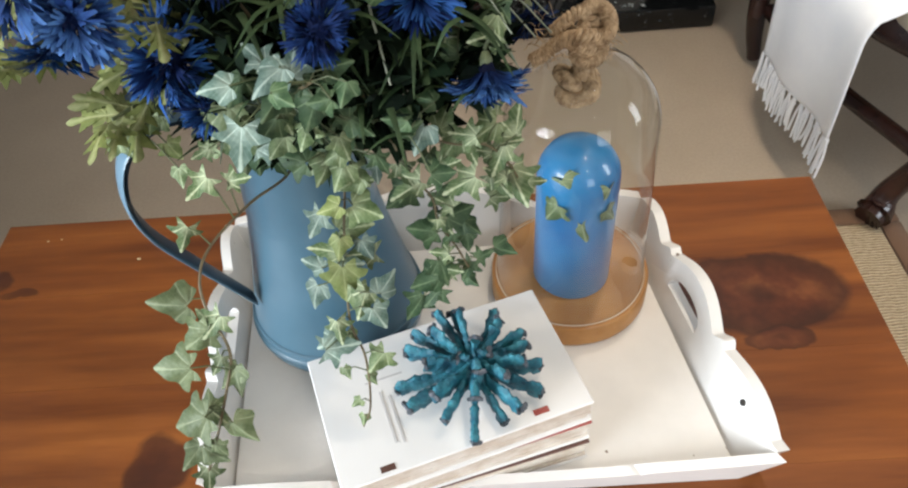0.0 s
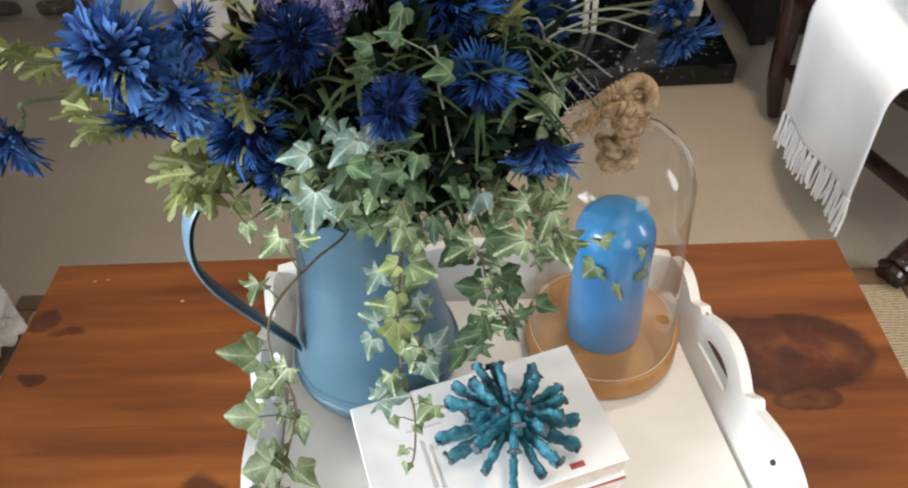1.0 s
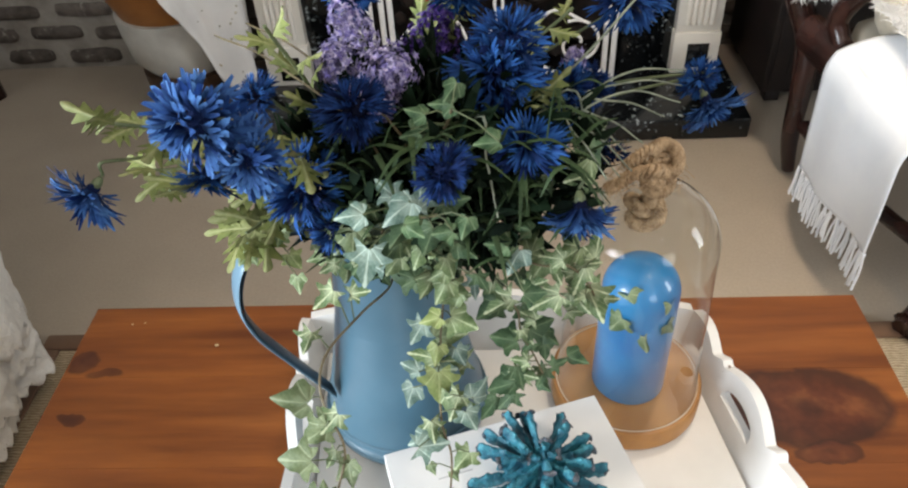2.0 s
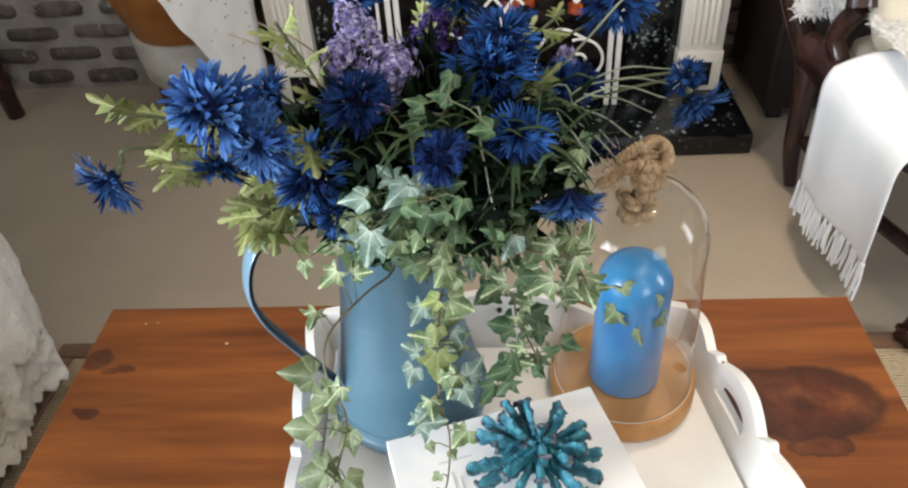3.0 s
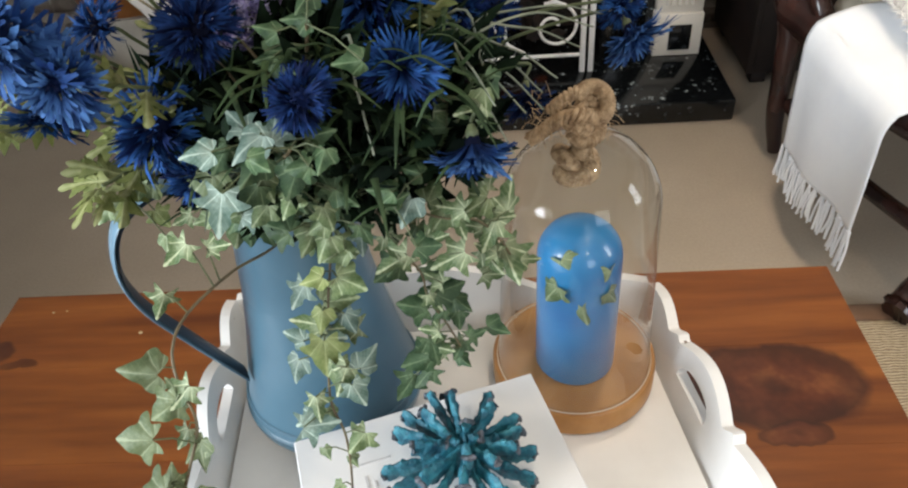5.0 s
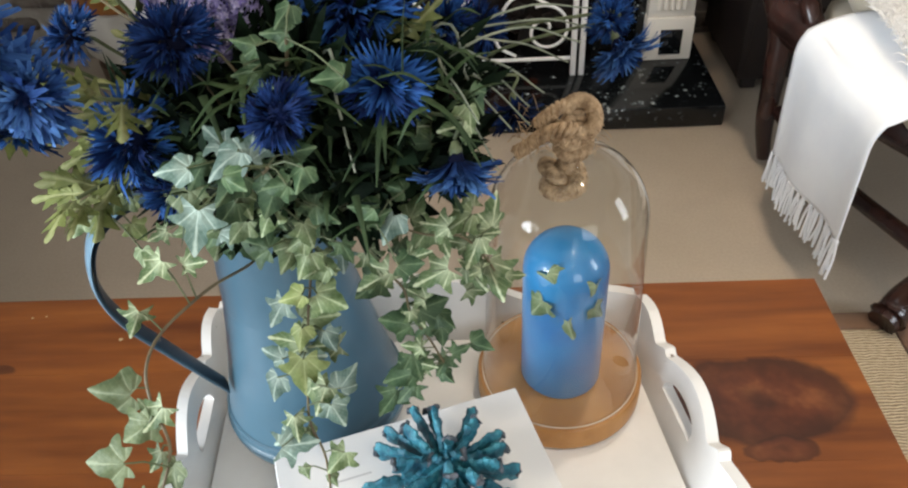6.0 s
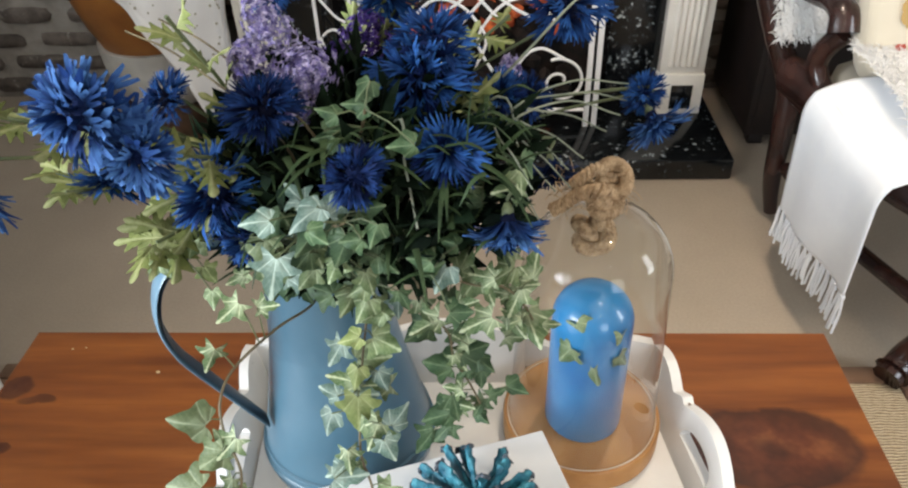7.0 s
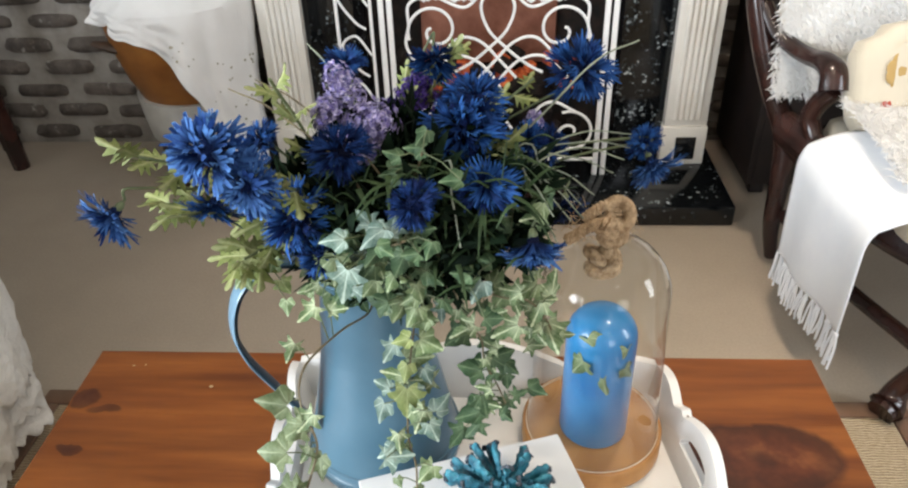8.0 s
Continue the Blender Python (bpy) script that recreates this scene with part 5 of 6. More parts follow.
for k in range(260):
    c = Vector((-0.070, 0.515, 0.800)) + Vector((r.uniform(-0.07, 0.09), r.uniform(-0.05, 0.035), r.uniform(-0.03, 0.065)))
    d = Vector((r.uniform(-1, 1), r.uniform(-1, 0.2), r.uniform(-0.5, 1))).normalized()
    n = r.randrange(18, 42) * 0.001
    sweep(blades, spline([c, c + d * n * 0.5 + Vector((0, 0, 0.003)), c + d * n + Vector((0, 0, -0.004))], 3), lambda t: 0.0022 * (1.05 - t) ** 0.7, 4, (1, 0.25))
tagged(obj("grass_blades", blades, BLADE), "thin curved green artificial blades among the flower stems", "foliage", "", "stuff")
tagged(obj("foliage", bm, FILLER), "dense filler foliage, near black for the shade inside the bouquet", "foliage", "", "stuff")

# ivy leaves fixed to the candle
for k, (a, z, rad, size, kind, lean) in enumerate(((-1.98, 0.146, 0.0325, 0.025, "ivy", 0.7), (-2.30, 0.119, 0.0362, 0.024, "ivy", -0.5), (-1.54, 0.101, 0.0362, 0.024, "ivy", 0.25), (-1.05, 0.136, 0.0356, 0.020, "ivy", -0.3), (-0.89, 0.113, 0.0362, 0.020, "ivy", 0.6))):
    d = Vector((math.cos(a), math.sin(a), 0))
    side = Vector((-d.y, d.x, 0))
    tip = (side * lean + Vector((0, 0, -1))).normalized()
    leaf_on(candle, kind, Vector((KX, KY, GZ + z - 0.008)) + d * (rad + 0.0008) - tip * size * 0.4, tip, d + Vector((0, 0, 0.12)), size, rng)

# ---------- fireplace ----------
FX, FY = -0.035, 2.02
fire = thing("fireplace", (FX, 2.15, 0), "cream fireplace surround with black marble slips and hearth", "fireplace")
part("hearth", box_bm(-0.70, 1.77, 0.0005, 0.63, 2.299, 0.060, 0.006), MARBLE, fire, "glossy black flecked marble hearth")
for s in (-1, 1):
    x0, x1 = sorted((FX + s * 0.505, FX + s * 0.625))
    part("plinth", box_bm(x0 - 0.003, FY - 0.004, 0.0605, x1 + 0.003, 2.298, 0.178, 0.003), CREAM, fire)
    sq = (x0 + 0.036, x1 - 0.026)
    part("plinth_inset", box_bm(sq[0], FY - 0.0075, 0.078, sq[1], FY - 0.0045, 0.148, 0.001), MARBLE, fire, "square black marble inset")
    part("leg", box_bm(x0, FY + 0.004, 0.1785, x1, 2.298, 0.98, 0.003), CREAM, fire)
    for k in range(5):
        x = x0 + 0.028 + (x1 - x0 - 0.056) * k / 4
        part("reed", tube_bm([(x, FY + 0.003, 0.20), (x, FY + 0.003, 0.94)], 0.0072, 8, 2), CREAM, fire)
    part("slip", box_bm(*((FX - 0.5045, FY + 0.03, 0.0605, FX - 0.365, 2.298, 0.90) if s < 0 else (FX + 0.365, FY + 0.03, 0.0605, FX + 0.5045, 2.298, 0.90)), 0.002), MARBLE, fire, "black flecked marble slip")
part("header_slip", box_bm(FX - 0.3645, FY + 0.03, 0.76, FX + 0.3645, 2.298, 0.90, 0.002), MARBLE, fire, "black flecked marble slip")
part("frieze", box_bm(FX - 0.5045, FY + 0.006, 0.9005, FX + 0.5045, 2.298, 0.98, 0.003), CREAM, fire)
part("mantel_shelf", box_bm(FX - 0.70, FY - 0.05, 0.9805, FX + 0.70, 2.298, 1.02, 0.006), CREAM, fire)
part("firebox", box_bm(FX - 0.364, 2.24, 0.061, FX + 0.364, 2.297, 0.759), SOOT, fire, "sooty brown back of the firebox", False)
# added panel: firelight on the firebox back, put into a red-brown colour
part("fire_glow_panel", box_bm(FX - 0.20, 2.215, 0.30, FX + 0.20, 2.2395, 0.70, 0.01), FIRE_GLOW, fire, "red-brown panel added for the firelight on the firebox back")
embers = thing("ember_bed", (FX, 2.17, 0.061), "glowing orange embers on dark coals in the firebox", "embers")
for k in range(60):
    r = random.Random(400 + k)
    bm = bmesh.new()
    bmesh.ops.create_icosphere(bm, subdivisions=1, radius=r.uniform(0.020, 0.036))
    for v in bm.verts:
        v.co *= r.uniform(0.8, 1.15)
    c = Vector((FX + r.uniform(-0.26, 0.26), r.uniform(2.10, 2.20), 0.09 + r.random() ** 1.5 * 0.26))
    bmesh.ops.translate(bm, verts=bm.verts, vec=c)
    part("coal", bm, EMBER if r.random() < 0.22 and c.z > 0.2 else SOOT, embers)

# ---------- fire screen ----------
SX, SY = -0.008, 1.955
screen = thing("fire_screen", (SX, SY, 0.06), "white wrought iron fire screen with scrollwork on the hearth", "fire screen")


def rod(points, rad=0.0042, name="scroll", n=8):
    part(name, tube_bm(points, rad, 7, n, up=Vector((0, 1, 0.1))), IRON_WHITE, screen)


def spiral(cx, cz, r0, turns, a0, hand, n=26):
    pts = []
    for k in range(n + 1):
        f = k / n
        a = a0 + hand * turns * 2 * math.pi * f
        r = r0 * (1 - f) ** 0.8 + 0.010
        pts.append((cx + r * math.cos(a), SY, cz + r * math.sin(a)))
    return pts


for s in (-1, 1):
    for x in (0.302, 0.280):
        part("post", box_bm(SX + s * x - 0.007, SY - 0.006, 0.0606, SX + s * x + 0.007, SY + 0.006, 0.86, 0.002), IRON_WHITE, screen)
    # folding side wing
    d = Vector((s * 0.5, -0.62, 0)).normalized() if s > 0 else Vector((s * 0.72, 0.10, 0)).normalized()
    if s < 0:
        for w in (0.012, 0.105):
            q = Vector((SX + s * 0.318, SY, 0)) + d * w
            part("wing_post", box_bm(q.x - 0.004, q.y - 0.004, 0.0606, q.x + 0.004, q.y + 0.004, 0.82, 0.001), IRON_WHITE, screen)
        for k in range(5):
            q = Vector((SX + s * 0.318, SY, 0.16 + 0.13 * k)) + d * 0.058
            rod([q + d * -0.04, q + Vector((0, 0, 0.05)), q + d * 0.04 + Vector((0, 0, 0.02)), q + Vector((0, 0, -0.04)), q + d * -0.03 + Vector((0, 0, -0.06))], 0.0035, "leaf_scroll")
    rod([(SX + s * 0.272, SY, 0.110), (SX + s * 0.2, SY, 0.110), (SX, SY, 0.110)], 0.005, "bar")
    rod([(SX + s * 0.272, SY, 0.78), (SX + s * 0.15, SY, 0.80), (SX, SY, 0.82)], 0.005, "bar")
    # large C scrolls, loops and the crossing lattice
    rod(spiral(SX + s * 0.165, 0.485, 0.062, 1.15, math.pi / 2 - s * 1.9, s))
    rod([(SX + s * 0.232, SY, 0.50), (SX + s * 0.228, SY, 0.555), (SX + s * 0.17, SY, 0.575), (SX + s * 0.09, SY, 0.545), (SX + s * 0.045, SY, 0.575), (SX, SY, 0.60)])
    rod([(SX, SY, 0.60), (SX + s * 0.042, SY, 0.555), (SX + s * 0.026, SY, 0.49), (SX - s * 0.02, SY, 0.44), (SX - s * 0.075, SY, 0.395), (SX - s * 0.12, SY, 0.37)])
    rod([(SX + s * 0.155, SY, 0.415), (SX + s * 0.10, SY, 0.465), (SX + s * 0.045, SY, 0.455), (SX - s * 0.005, SY, 0.405), (SX - s * 0.05, SY, 0.355)])
    rod([(SX + s * 0.175, SY, 0.37), (SX + s * 0.12, SY, 0.415), (SX + s * 0.06, SY, 0.405), (SX + s * 0.01, SY, 0.355), (SX - s * 0.01, SY, 0.30), (SX + s * 0.03, SY, 0.22), (SX + s * 0.08, SY, 0.16)])
    rod([(SX + s * 0.232, SY, 0.50), (SX + s * 0.24, SY, 0.44), (SX + s * 0.19, SY, 0.36), (SX + s * 0.175, SY, 0.37)])
    rod(spiral(SX + s * 0.205, 0.190, 0.058, 1.25, math.pi / 2 + s * 0.4, -s))
    rod([(SX + s * 0.215, SY, 0.255), (SX + s * 0.15, SY, 0.285), (SX + s * 0.10, SY, 0.25), (SX + s * 0.08, SY, 0.16), (SX + s * 0.13, SY, 0.12)])
    # cast leaves and blossom along the top scroll
    bm = bmesh.new()
    r = random.Random(600 + s)
    for k in range(16):
        c = Vector((SX + s * (0.125 + 0.08 * r.uniform(-1, 1)), SY - 0.003, 0.582 + 0.014 * r.uniform(-1, 1)))
        bmesh.ops.create_icosphere(bm, subdivisions=1, radius=r.uniform(0.009, 0.017), matrix=Matrix.Translation(c) @ Matrix.Diagonal((1, 0.4, 1, 1)))
    part("cast_blossom", bm, IRON_WHITE, screen, "white cast metal blossom")

# ---------- dark armchair ----------
chair = thing("armchair", (0.95, 1.4, 0), "dark carved mahogany armchair with scrolled arms", "chair")
CW = 0.62


def chair_part(name, points, rad, flat=(1, 1), mirror=True, n=8, seg=10):
    part(name, tube_bm(points, rad, seg, n, flat), CHAIR_WOOD, chair)
    if mirror:
        mx = 0.67 + CW / 2 + 0.02
        part(name, tube_bm([(2 * mx - p[0], p[1], p[2]) for p in points], rad, seg, n, flat), CHAIR_WOOD, chair)


chair_part("back_leg", [(0.680, 1.612, 0.012), (0.668, 1.622, 0.10), (0.670, 1.640, 0.22), (0.668, 1.665, 0.32), (0.630, 1.700, 0.42), (0.590, 1.735, 0.54), (0.568, 1.770, 0.66), (0.60, 1.81, 0.80), (0.66, 1.85, 0.92)], lambda t: 0.016 + 0.014 * math.sin(math.pi * min(1, t * 1.1)), (1, 0.9))
chair_part("arm", [(0.590, 1.745, 0.605), (0.614, 1.705, 0.555), (0.648, 1.660, 0.530), (0.668, 1.615, 0.527), (0.677, 1.575, 0.533), (0.684, 1.540, 0.522), (0.684, 1.522, 0.490)], lambda t: 0.017 + 0.012 * t, (1.1, 0.8))
chair_part("arm_support", [(0.684, 1.522, 0.490), (0.668, 1.538, 0.455), (0.663, 1.548, 0.420), (0.670, 1.535, 0.390), (0.680, 1.505, 0.360)], lambda t: 0.022 - 0.002 * t, (1.0, 1.0))
chair_part("corner_block", [(0.655, 1.640, 0.350), (0.668, 1.575, 0.352), (0.678, 1.505, 0.350)], 0.040, (0.8, 1.1), n=5)
chair_part("side_rail", [(0.676, 1.640, 0.315), (0.680, 1.45, 0.335), (0.700, 1.25, 0.335), (0.810, 1.085, 0.325)], 0.030, (0.7, 1.15), n=5)
chair_part("front_leg", [(0.815, 1.07, 0.34), (0.808, 1.055, 0.27), (0.785, 1.075, 0.16), (0.757, 1.092, 0.07), (0.742, 1.082, 0.038), (0.722, 1.068, 0.028)], lambda t: 0.036 - 0.016 * math.sin(math.pi * min(1, t * 1.1)) if t < 0.9 else 0.027)
chair_part("side_stretcher", [(0.684, 1.600, 0.140), (0.700, 1.35, 0.150), (0.775, 1.105, 0.155)], 0.016, n=5)
part("front_rail", tube_bm([(0.812, 1.080, 0.325), (1.0, 1.06, 0.33), (1.188, 1.080, 0.325)], 0.030, 10, 6, (0.7, 1.15)), CHAIR_WOOD, chair)
part("back_rail", tube_bm([(0.676, 1.655, 0.315), (0.99, 1.665, 0.32), (1.304, 1.655, 0.315)], 0.028, 10, 6, (0.7, 1.15)), CHAIR_WOOD, chair)
part("back_crest", tube_bm([(0.66, 1.85, 0.92), (0.82, 1.86, 0.99), (0.99, 1.865, 1.01), (1.16, 1.86, 0.99), (1.32, 1.85, 0.92)], 0.030, 10, 6), CHAIR_WOOD, chair)


def soft_box(x0, y0, z0, x1, y1, z1, puff, m=None):
    bm = box_bm(x0, y0, z0, x1, y1, z1)
    bmesh.ops.subdivide_edges(bm, edges=bm.edges[:], cuts=7, use_grid_fill=True)
    c = Vector(((x0 + x1) / 2, (y0 + y1) / 2, (z0 + z1) / 2))
    h = Vector(((x1 - x0) / 2, (y1 - y0) / 2, (z1 - z0) / 2))
    for v in bm.verts:
        q = Vector([(v.co[i] - c[i]) / h[i] for i in range(3)])
        k = sorted((abs(q.x), abs(q.y), abs(q.z)))
        f = 1 - puff * (k[1] ** 4) * 0.5 - puff * (k[0] ** 4) * 0.4
        v.co = c + Vector([q[i] * h[i] * f for i in range(3)]) + noise.noise_vector(v.co * 9) * 0.004
    if m is not None:
        bmesh.ops.transform(bm, verts=bm.verts, matrix=m)
    return bm


part("seat", soft_box(0.70, 1.09, 0.335, 1.28, 1.655, 0.40, 0.25), CREAM_CLOTH, chair, "cream upholstered seat")
part("back_pad", soft_box(0.64, 1.72, 0.42, 1.34, 1.79, 0.92, 0.25, Matrix.Translation((0, 1.72, 0.42)) @ Matrix.Rotation(radians(-10), 4, "X") @ Matrix.Translation((0, -1.72, -0.42))), CREAM_CLOTH, chair, "cream upholstered back")


def fleece(name, label, base, place_fn, count, length, seed):
    """a sheepskin: a soft pad and a coat of thin locks"""
    r = random.Random(seed)
    f = thing(name, base, label, "sheepskin")
    sheet = grid_bm(lambda u, v: place_fn(u, v)[0], 18, 18)
    thick(part("hide", sheet, FLUFF, f), 0.012, 0)
    bm = bmesh.new()
    for k in range(count):
        u, v = r.uniform(-0.02, 1.02), r.uniform(-0.02, 1.02)
        p, n = place_fn(u, v)
        L = length * r.uniform(0.6, 1.2)
        d = (n + Vector((r.uniform(-1, 1), r.uniform(-1, 1), r.uniform(-1, 0.5))) * 0.9).normalized()
        s = d.orthogonal().normalized() * 0.0011
        e = p + d * L + Vector((0, 0, -0.25 * L))
        m = p + d * L * 0.55
        a, b, c, g, h = (bm.verts.new(q) for q in (p - s, p + s, m + s * 0.8, m - s * 0.8, e))
        bm.faces.new((a, b, c, g))
        bm.faces.new((g, c, h))
    tagged(part("wool", bm, FLUFF, f, "long shaggy white wool"), kind="stuff")
    return f


def seat_skin(u, v):
    x, y = 0.712 + 0.52 * u, 1.22 + 0.42 * v
    z = 0.466 + 0.022 * v + 0.030 * noise.noise(Vector((x * 7, y * 7, 1))) - 0.025 * max(0, abs(u - 0.5) - 0.4) * 10 * 0.3
    return Vector((x, y, z)), Vector((0, -0.25, 1))


def back_skin(u, v):
    x = 0.625 + 0.62 * u
    z = 0.43 + 0.50 * v
    y = 1.672 + 0.10 * v + 0.018 * noise.noise(Vector((x * 7, z * 7, 4)))
    return Vector((x, y, z)), Vector((-0.2, -1, 0.25))


fleece("sheepskin", "shaggy white sheepskin lying on the armchair seat", (0.98, 1.45, 0.41), seat_skin, 30000, 0.026, 21)
fleece("sheepskin", "shaggy white sheepskin hung over the armchair back", (0.93, 1.70, 0.43), back_skin, 40000, 0.024, 22)

cushion = thing("cushion", (0.99, 1.58, 0.45), "cream cushion printed with gold and red flowers, on the armchair", "cushion")
CM = Matrix.Translation((0.930, 1.545, 0.500)) @ Euler((radians(-18), 0, radians(8))).to_matrix().to_4x4()
part("cover", soft_box(-0.22, -0.05, -0.13, 0.22, 0.05, 0.13, 0.45, CM), CREAM_CLOTH, cushion)
for cx, cz, rad, material, n in ((-0.135, 0.030, 0.040, PRINT_GOLD, 9), (-0.10, -0.045, 0.026, PRINT_RED, 6), (-0.165, -0.045, 0.020, PRINT_RED, 6), (0.02, 0.03, 0.045, PRINT_GOLD, 9), (0.06, -0.05, 0.03, PRINT_RED, 7)):
    bm = bmesh.new()
    for k in range(n):
        a = 2 * math.pi * k / n
        bmesh.ops.create_uvsphere(bm, u_segments=8, v_segments=5, radius=rad * 0.42, matrix=CM @ Matrix.Translation((cx + rad * 0.6 * math.cos(a), -0.0435, cz + rad * 0.6 * math.sin(a))) @ Matrix.Diagonal((1, 0.10, 1, 1)))
    bmesh.ops.create_uvsphere(bm, u_segments=8, v_segments=5, radius=rad * 0.5, matrix=CM @ Matrix.Translation((cx, -0.0445, cz)) @ Matrix.Diagonal((1, 0.12, 1, 1)))
    part("flower_print", bm, material, cushion, "printed flower")

# added cabinet shape, near black, standing in for the shade behind the armchair
cab = thing("corner_shade_block", (0.98, 2.1, 0), "near-black cabinet shape added for the shaded corner behind the armchair", "cabinet")
part("body", box_bm(0.700, 1.935, 0.035, 1.30, 2.285, 0.50, 0.006), CORNER_SHADE, cab)
part("top", box_bm(0.690, 1.925, 0.5005, 1.31, 2.286, 0.525, 0.005), CORNER_SHADE, cab)
for x in (0.72, 1.24):
    for y in (1.95, 2.23):
        part("foot", box_bm(x, y, 0.0008, x + 0.04, y + 0.04, 0.0345, 0.004), CORNER_SHADE, cab)
for x0, x1 in ((0.715, 0.995), (1.005, 1.285)):
    d = part("door", box_bm(x0, 1.9275, 0.055, x1, 1.9345, 0.48, 0.003), CORNER_SHADE, cab)
    part("panel", box_bm(x0 + 0.04, 1.9235, 0.095, x1 - 0.04, 1.9272, 0.44, 0.0015), CORNER_SHADE, d)

# white throw over the chair's side, with a knotted fringe
throw = thing("throw_blanket", (0.64, 1.3, 0.38), "white woven throw with knotted fringe over the armchair's side", "throw")


def throw_at(u, v):
    """u: from the far edge to the near one; v: from the seat over the rail down to the hem"""
    y0, y1 = 1.452 + 0.01 * v, 1.120
    y = y0 + (y1 - y0) * u - 0.05 * (1 - u) * max(0, v - 0.45)
    wob = 0.006 * math.sin(u * 9 + 1) * v
    if v < 0.42:
        f = v / 0.42
        x = 0.80 - 0.15 * f
        z = 0.428 - 0.022 * f ** 3 + 0.006 * math.sin(u * 6 + f * 3)
    else:
        f = (v - 0.42) / 0.58
        a = min(1, f / 0.18)
        x = 0.65 - 0.028 * math.sin(a * math.pi / 2) + 0.004 * f + wob
        z = 0.406 - 0.016 * a * a - 0.225 * max(0, f - 0.05) - 0.03 * (1 - u) * f
    return Vector((x - 0.012 * (1 - u) * v, y, z))


thick(part("cloth", grid_bm(throw_at, 30, 44), THROW, throw), 0.004, 0)
for k in range(17):
    r = random.Random(800 + k)
    p = throw_at(k / 16, 1.0)
    bm = bmesh.new()
    for j in range(4):
        q = p + Vector((r.uniform(-0.002, 0.002), r.uniform(-0.003, 0.003), 0.002))
        e = q + Vector((r.uniform(-0.008, 0.004), r.uniform(-0.012, 0.012), -r.uniform(0.058, 0.080)))
        sweep(bm, spline([q, q.lerp(e, 0.45) + Vector((r.uniform(-0.003, 0.003), r.uniform(-0.004, 0.004), 0)), e], 4), 0.0026, 5)
    bmesh.ops.create_icosphere(bm, subdivisions=1, radius=0.0042, matrix=Matrix.Translation(p + Vector((0, 0, -0.012))))
    part("tassel", bm, THROW, throw)

# ---------- lace-covered seat beside the table ----------
# its unseen length and height are added to shade the floor at left
lace = thing("covered_sofa", (-1.7, 0.65, 0), "seat under a white ruffled lace cover, enlarged unseen to block window light", "sofa")


def lace_sheet(z0, z1, push, seed, zig):
    def fn(u, v):
        # runs along the side next to the table, round the far corner and along the back
        d = u * 2.40
        if d < 0.70:
            x, y, nx, ny = -0.865, 0.28 + d, 1, 0
        elif d < 0.76:
            a = (d - 0.70) / 0.06 * math.pi / 2
            x, y, nx, ny = -0.905 + 0.04 * math.cos(a), 0.98 + 0.04 * math.sin(a), math.cos(a), math.sin(a)
        else:
            x, y, nx, ny = -0.905 - (d - 0.76), 1.02, 0, 1
        z = z1 + (z0 - z1) * v
        if v > 0.96:
            z += zig * (abs(((d * 38) % 1) - 0.5) * 2 - 0.5) + 0.022 * noise.noise(Vector((d * 12, seed, 0)))
        w = (0.010 * math.sin(d * 46 + seed + 2 * noise.noise(Vector((d * 5, seed, z * 3)))) + 0.018 * noise.noise(Vector((d * 11, z * 7, seed)))) * (0.35 + 0.65 * v) + push * (0.3 + 0.7 * v)
        w += 0.007 * noise.noise(Vector((d * 40, z * 40, seed)))
        return Vector((x + nx * w, y + ny * w, z))
    return grid_bm(fn, 460, 44)


thick(part("lower_ruffle", lace_sheet(0.060, 0.30, 0.000, 1.0, 0.018), LACE, lace, "crumpled white lace ruffle"), 0.004)
thick(part("middle_ruffle", lace_sheet(0.110, 0.36, 0.012, 2.0, 0.018), LACE, lace, "crumpled white lace ruffle"), 0.004)
thick(part("cover", lace_sheet(0.185, 0.84, 0.026, 3.0, 0.020), LACE, lace, "crumpled white lace cover"), 0.004)
part("top", soft_box(-2.55, 0.26, 0.79, -0.862, 1.015, 0.88, 0.15), LACE, lace)
part("frame", box_bm(-2.50, 0.30, 0.10, -0.93, 0.96, 0.795, 0.02), CHAIR_WOOD, lace)
for x in (-2.45, -0.98):
    for y in (0.33, 0.89):
        part("leg", box_bm(x, y, 0.0125, x + 0.045, y + 0.045, 0.0995, 0.004), CHAIR_WOOD, lace)

# ---------- pot stand with the draped cloth, by the brick wall ----------
PX, PY = -0.893, 2.072
pot = thing("planter", (PX, PY, 0), "grey-white planter with amber wooden rim on a dark foot", "planter")
part("foot", lathe_bm([(0, 0.0006), (0.125, 0.0006), (0.130, 0.006), (0.135, 0.125), (0.128, 0.1295), (0, 0.1295)], (PX, PY), 40), POT_DARK, pot, "dark brown round foot")
part("pot", lathe_bm([(0, 0.130), (0.120, 0.130), (0.150, 0.17), (0.160, 0.24), (0.163, 0.2945), (0, 0.2945)], (PX, PY), 40), POT_WHITE, pot, "grey-white glazed belly")
part("rim", lathe_bm([(0, 0.295), (0.150, 0.295), (0.175, 0.36), (0.196, 0.44), (0.206, 0.52), (0.196, 0.522), (0.185, 0.47), (0, 0.46)], (PX, PY), 48), AMBER_WOOD, pot, "amber brown flared wooden rim")
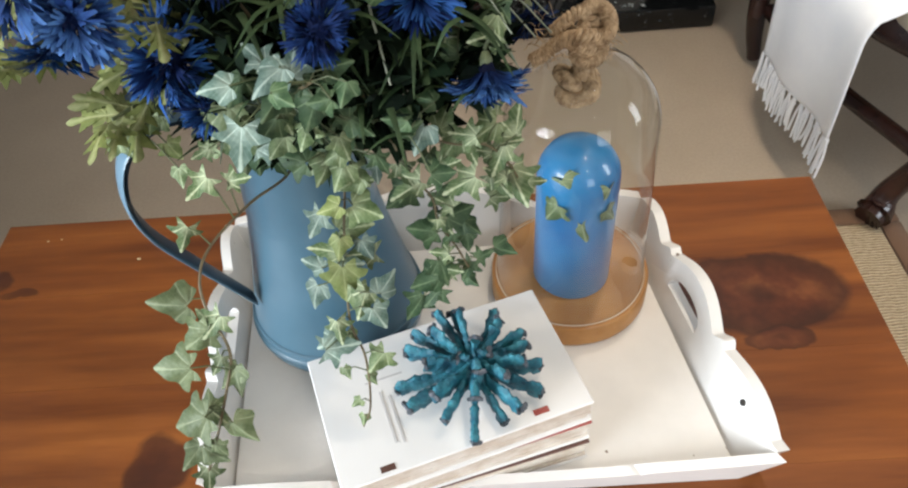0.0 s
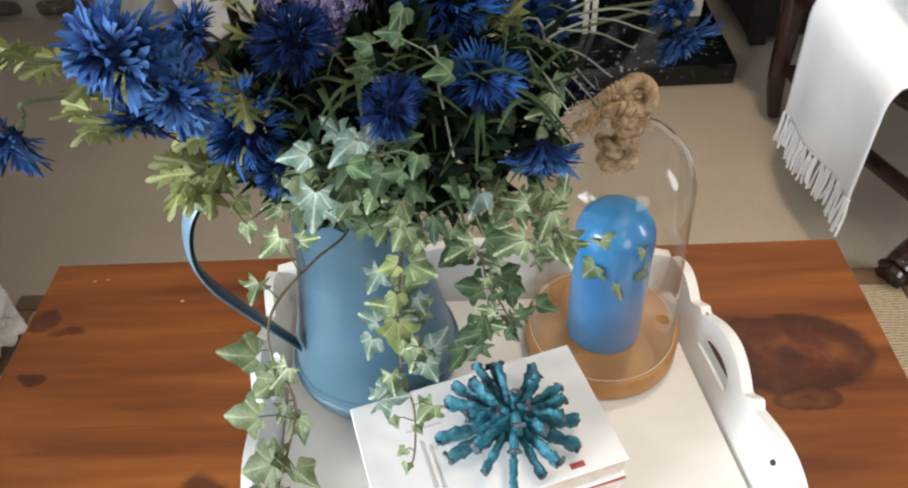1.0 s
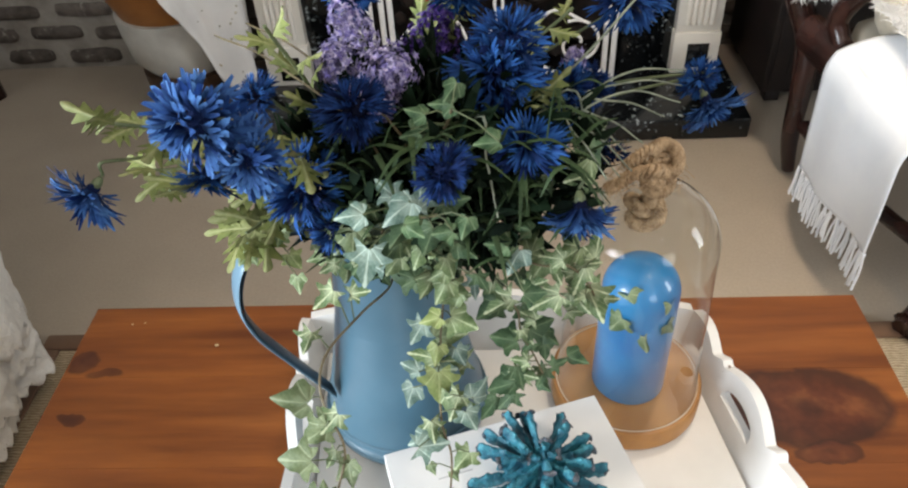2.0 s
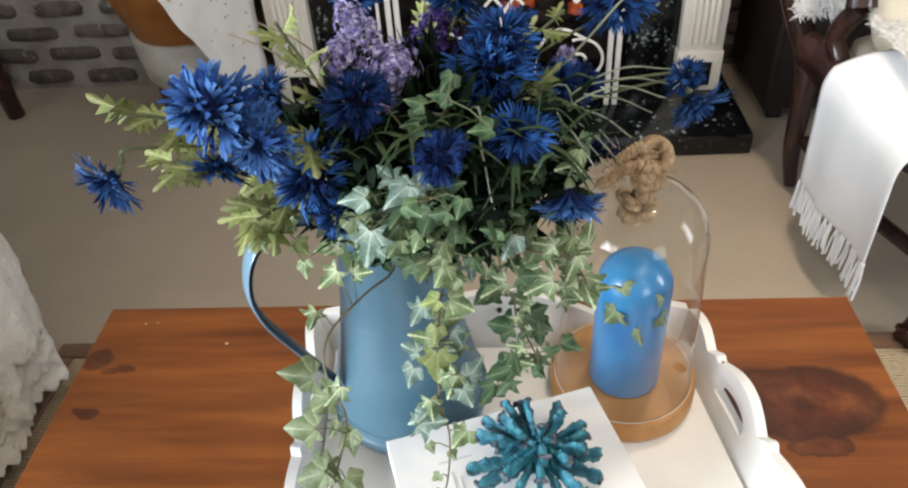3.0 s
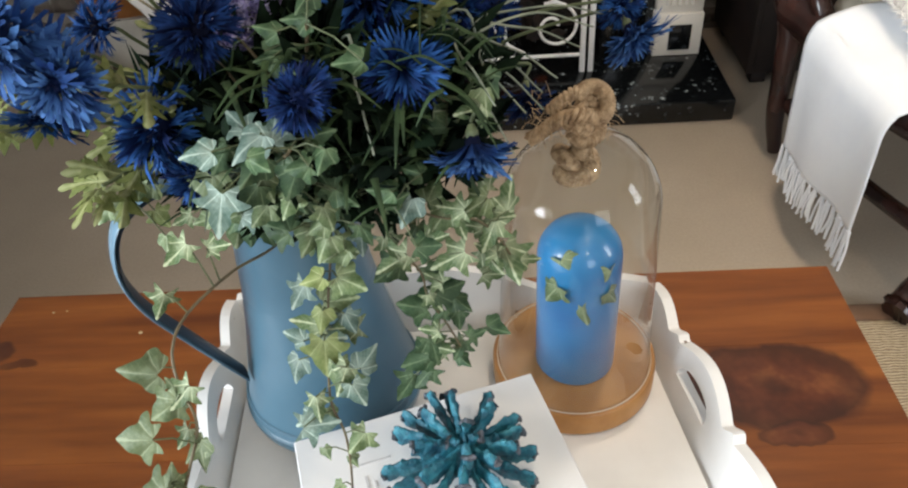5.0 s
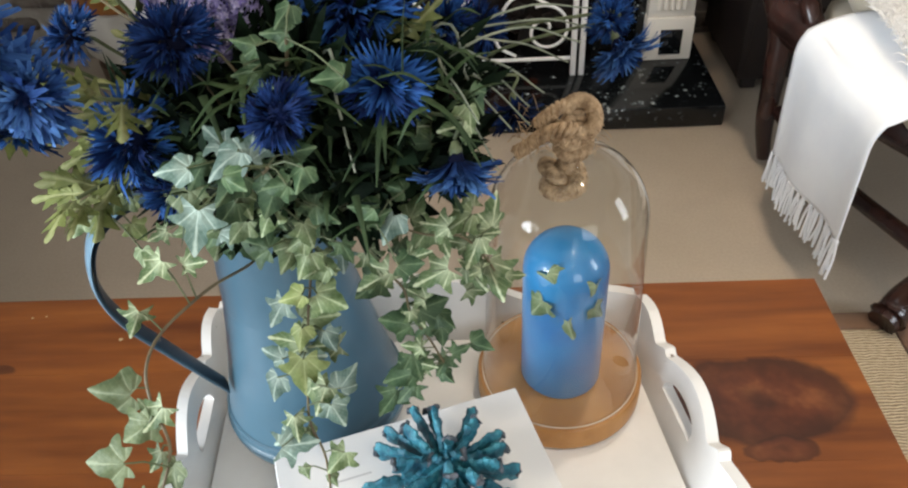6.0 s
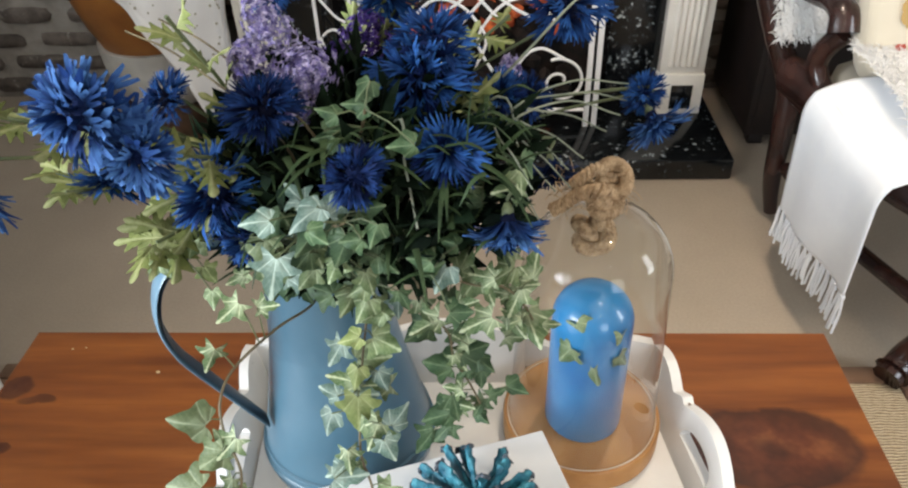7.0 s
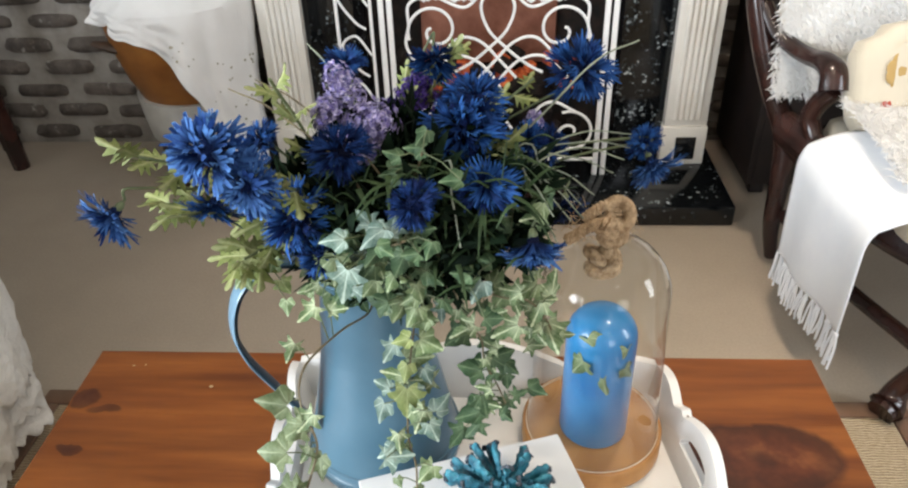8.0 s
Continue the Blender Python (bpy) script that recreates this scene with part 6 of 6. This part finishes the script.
part("lip", tube_bm([(PX - 0.100, PY - 0.11, 0.440), (PX - 0.158, PY - 0.12, 0.452), (PX - 0.206, PY - 0.12, 0.462)], lambda t: 0.038 - 0.024 * t, 10, 6, (1.0, 0.55)), POT_DARK, pot, "dark pointed lip of the rim")
drape = thing("lace_cloth", (PX + 0.03, PY, 0.45), "white speckled lace cloth draped over the planter", "cloth")


HEM = [(0, 0.53), (0.37, 0.50), (0.46, 0.47), (0.53, 0.42), (0.60, 0.34), (0.66, 0.25), (0.72, 0.13), (0.79, 0.09), (1.0, 0.14)]


def drape_at(u, v):
    a = -2.85 + 2.75 * u
    top = max(0.0, 1 - v / 0.34)
    if v < 0.34:
        rr = 0.215 * (v / 0.34)
        z = 0.66 - 0.10 * (v / 0.34) ** 2 + 0.012 * noise.noise(Vector((u * 9, v * 9, 2)))
    else:
        f = (v - 0.34) / 0.66
        low = lerp_table(u, HEM) + 0.012 * noise.noise(Vector((u * 20, 3, 1)))
        z = 0.56 + (low - 0.56) * f
        rr = 0.215 + 0.010 * f + 0.018 * math.sin(a * 9) * f + 0.008 * math.sin(a * 15 + 2 * f) * f - 0.04 * f * max(0, (u - 0.45))
    rr += 0.006 * noise.noise(Vector((u * 14, v * 8, 5)))
    return Vector((PX + 0.005 + rr * math.cos(a), PY + rr * math.sin(a), z))


thick(part("cloth", grid_bm(drape_at, 90, 50), DRAPE, drape), 0.004, 0)
bm = bmesh.new()
r = random.Random(9)
for k in range(34):
    u, v = r.uniform(0.5, 0.95), r.uniform(0.55, 0.95)
    p = drape_at(u, v)
    n = (p - Vector((PX, PY, p.z))).normalized()
    bmesh.ops.create_icosphere(bm, subdivisions=1, radius=r.uniform(0.002, 0.0045), matrix=Matrix.Translation(p + n * 0.0035))
tagged(part("embroidery", bm, spotted("brown_speckle", (0.30, 0.27, 0.20), (0.42, 0.38, 0.28), 50), drape, "small embroidered speckles"), kind="stuff")

# ---------- dark side table at the wall ----------
side = thing("side_table", (-1.75, 2.12, 0), "dark wooden side table with square tapered legs", "table")
for x, y in ((-1.548, 2.112), (-1.66, 2.250), (-1.95, 2.112), (-1.95, 2.250)):
    part("leg", tube_bm([(x, y, 0.001), (x - 0.012, y, 0.35), (x - 0.015, y, 0.66)], lambda t: 0.026 + 0.006 * t, 8, 4), CHAIR_WOOD, side)
part("tabletop", box_bm(-2.0, 2.05, 0.66, -1.52, 2.285, 0.69, 0.004), CHAIR_WOOD, side)

# ---------- ceiling lights ----------
# a fitting for each of LAMPS, the added third one too
for lx, ly, watts, beam in LAMPS:
    d = thing("downlight", (lx, ly, 2.5), "round recessed ceiling downlight, switched on", "ceiling light", "ceiling downlights")
    part("ring", lathe_bm([(0.052, 2.499), (0.068, 2.499), (0.068, 2.492), (0.052, 2.490), (0.052, 2.499)], (lx, ly), 28), CEIL, d)
    part("lens", lathe_bm([(0, 2.494), (0.051, 2.494), (0.051, 2.498), (0, 2.498)], (lx, ly), 28), LAMP_FACE, d, "glowing lamp lens")

# ---------- bricks of the wall ----------
BRICKS = []
for k in range(6):
    r = random.Random(900 + k)
    bm = bmesh.new()
    W, H = 0.088, 0.0255
    ring = []
    n = 18
    for i in range(n):
        a = 2 * math.pi * i / n
        ca, sa = math.cos(a), math.sin(a)
        x = W * math.copysign(abs(ca) ** 0.45, ca) * r.uniform(0.94, 1.04)
        z = H * math.copysign(abs(sa) ** 0.55, sa) * r.uniform(0.86, 1.06)
        ring.append((x, z))
    f = [bm.verts.new((x * 0.93, -0.011 + r.uniform(-0.002, 0.002), z * 0.84)) for x, z in ring]
    b = [bm.verts.new((x, 0.002, z)) for x, z in ring]
    c = bm.verts.new((0, -0.0125, 0))
    for i in range(n):
        j = (i + 1) % n
        bm.faces.new((c, f[i], f[j]))
        bm.faces.new((f[i], b[i], b[j], f[j]))
    bmesh.ops.recalc_face_normals(bm, faces=bm.faces)
    me = bpy.data.meshes.new("brick")
    bm.to_mesh(me)
    bm.free()
    me.materials.append(BRICK)
    for p in me.polygons:
        p.use_smooth = True
    BRICKS.append(me)
row, PITCH, STEP = 0, 0.0745, 0.215
for iz in range(11):
    z = 0.044 + iz * PITCH
    for x0, x1 in ((-2.15, -0.72), (0.64, 1.30)):
        x = x0 + (STEP / 2 if iz % 2 else 0.0)
        while x < x1:
            o = new("brick", BRICKS[rng.randrange(6)])
            o.parent = brick_wall
            o.matrix_basis = Matrix.Translation((x + rng.uniform(-0.006, 0.006), 2.2985, z + rng.uniform(-0.004, 0.004))) @ Matrix.Rotation(rng.uniform(-0.03, 0.03), 4, "Y") @ Matrix.Diagonal((rng.uniform(0.85, 1.06), 1, rng.uniform(0.85, 1.1), 1))
            x += STEP
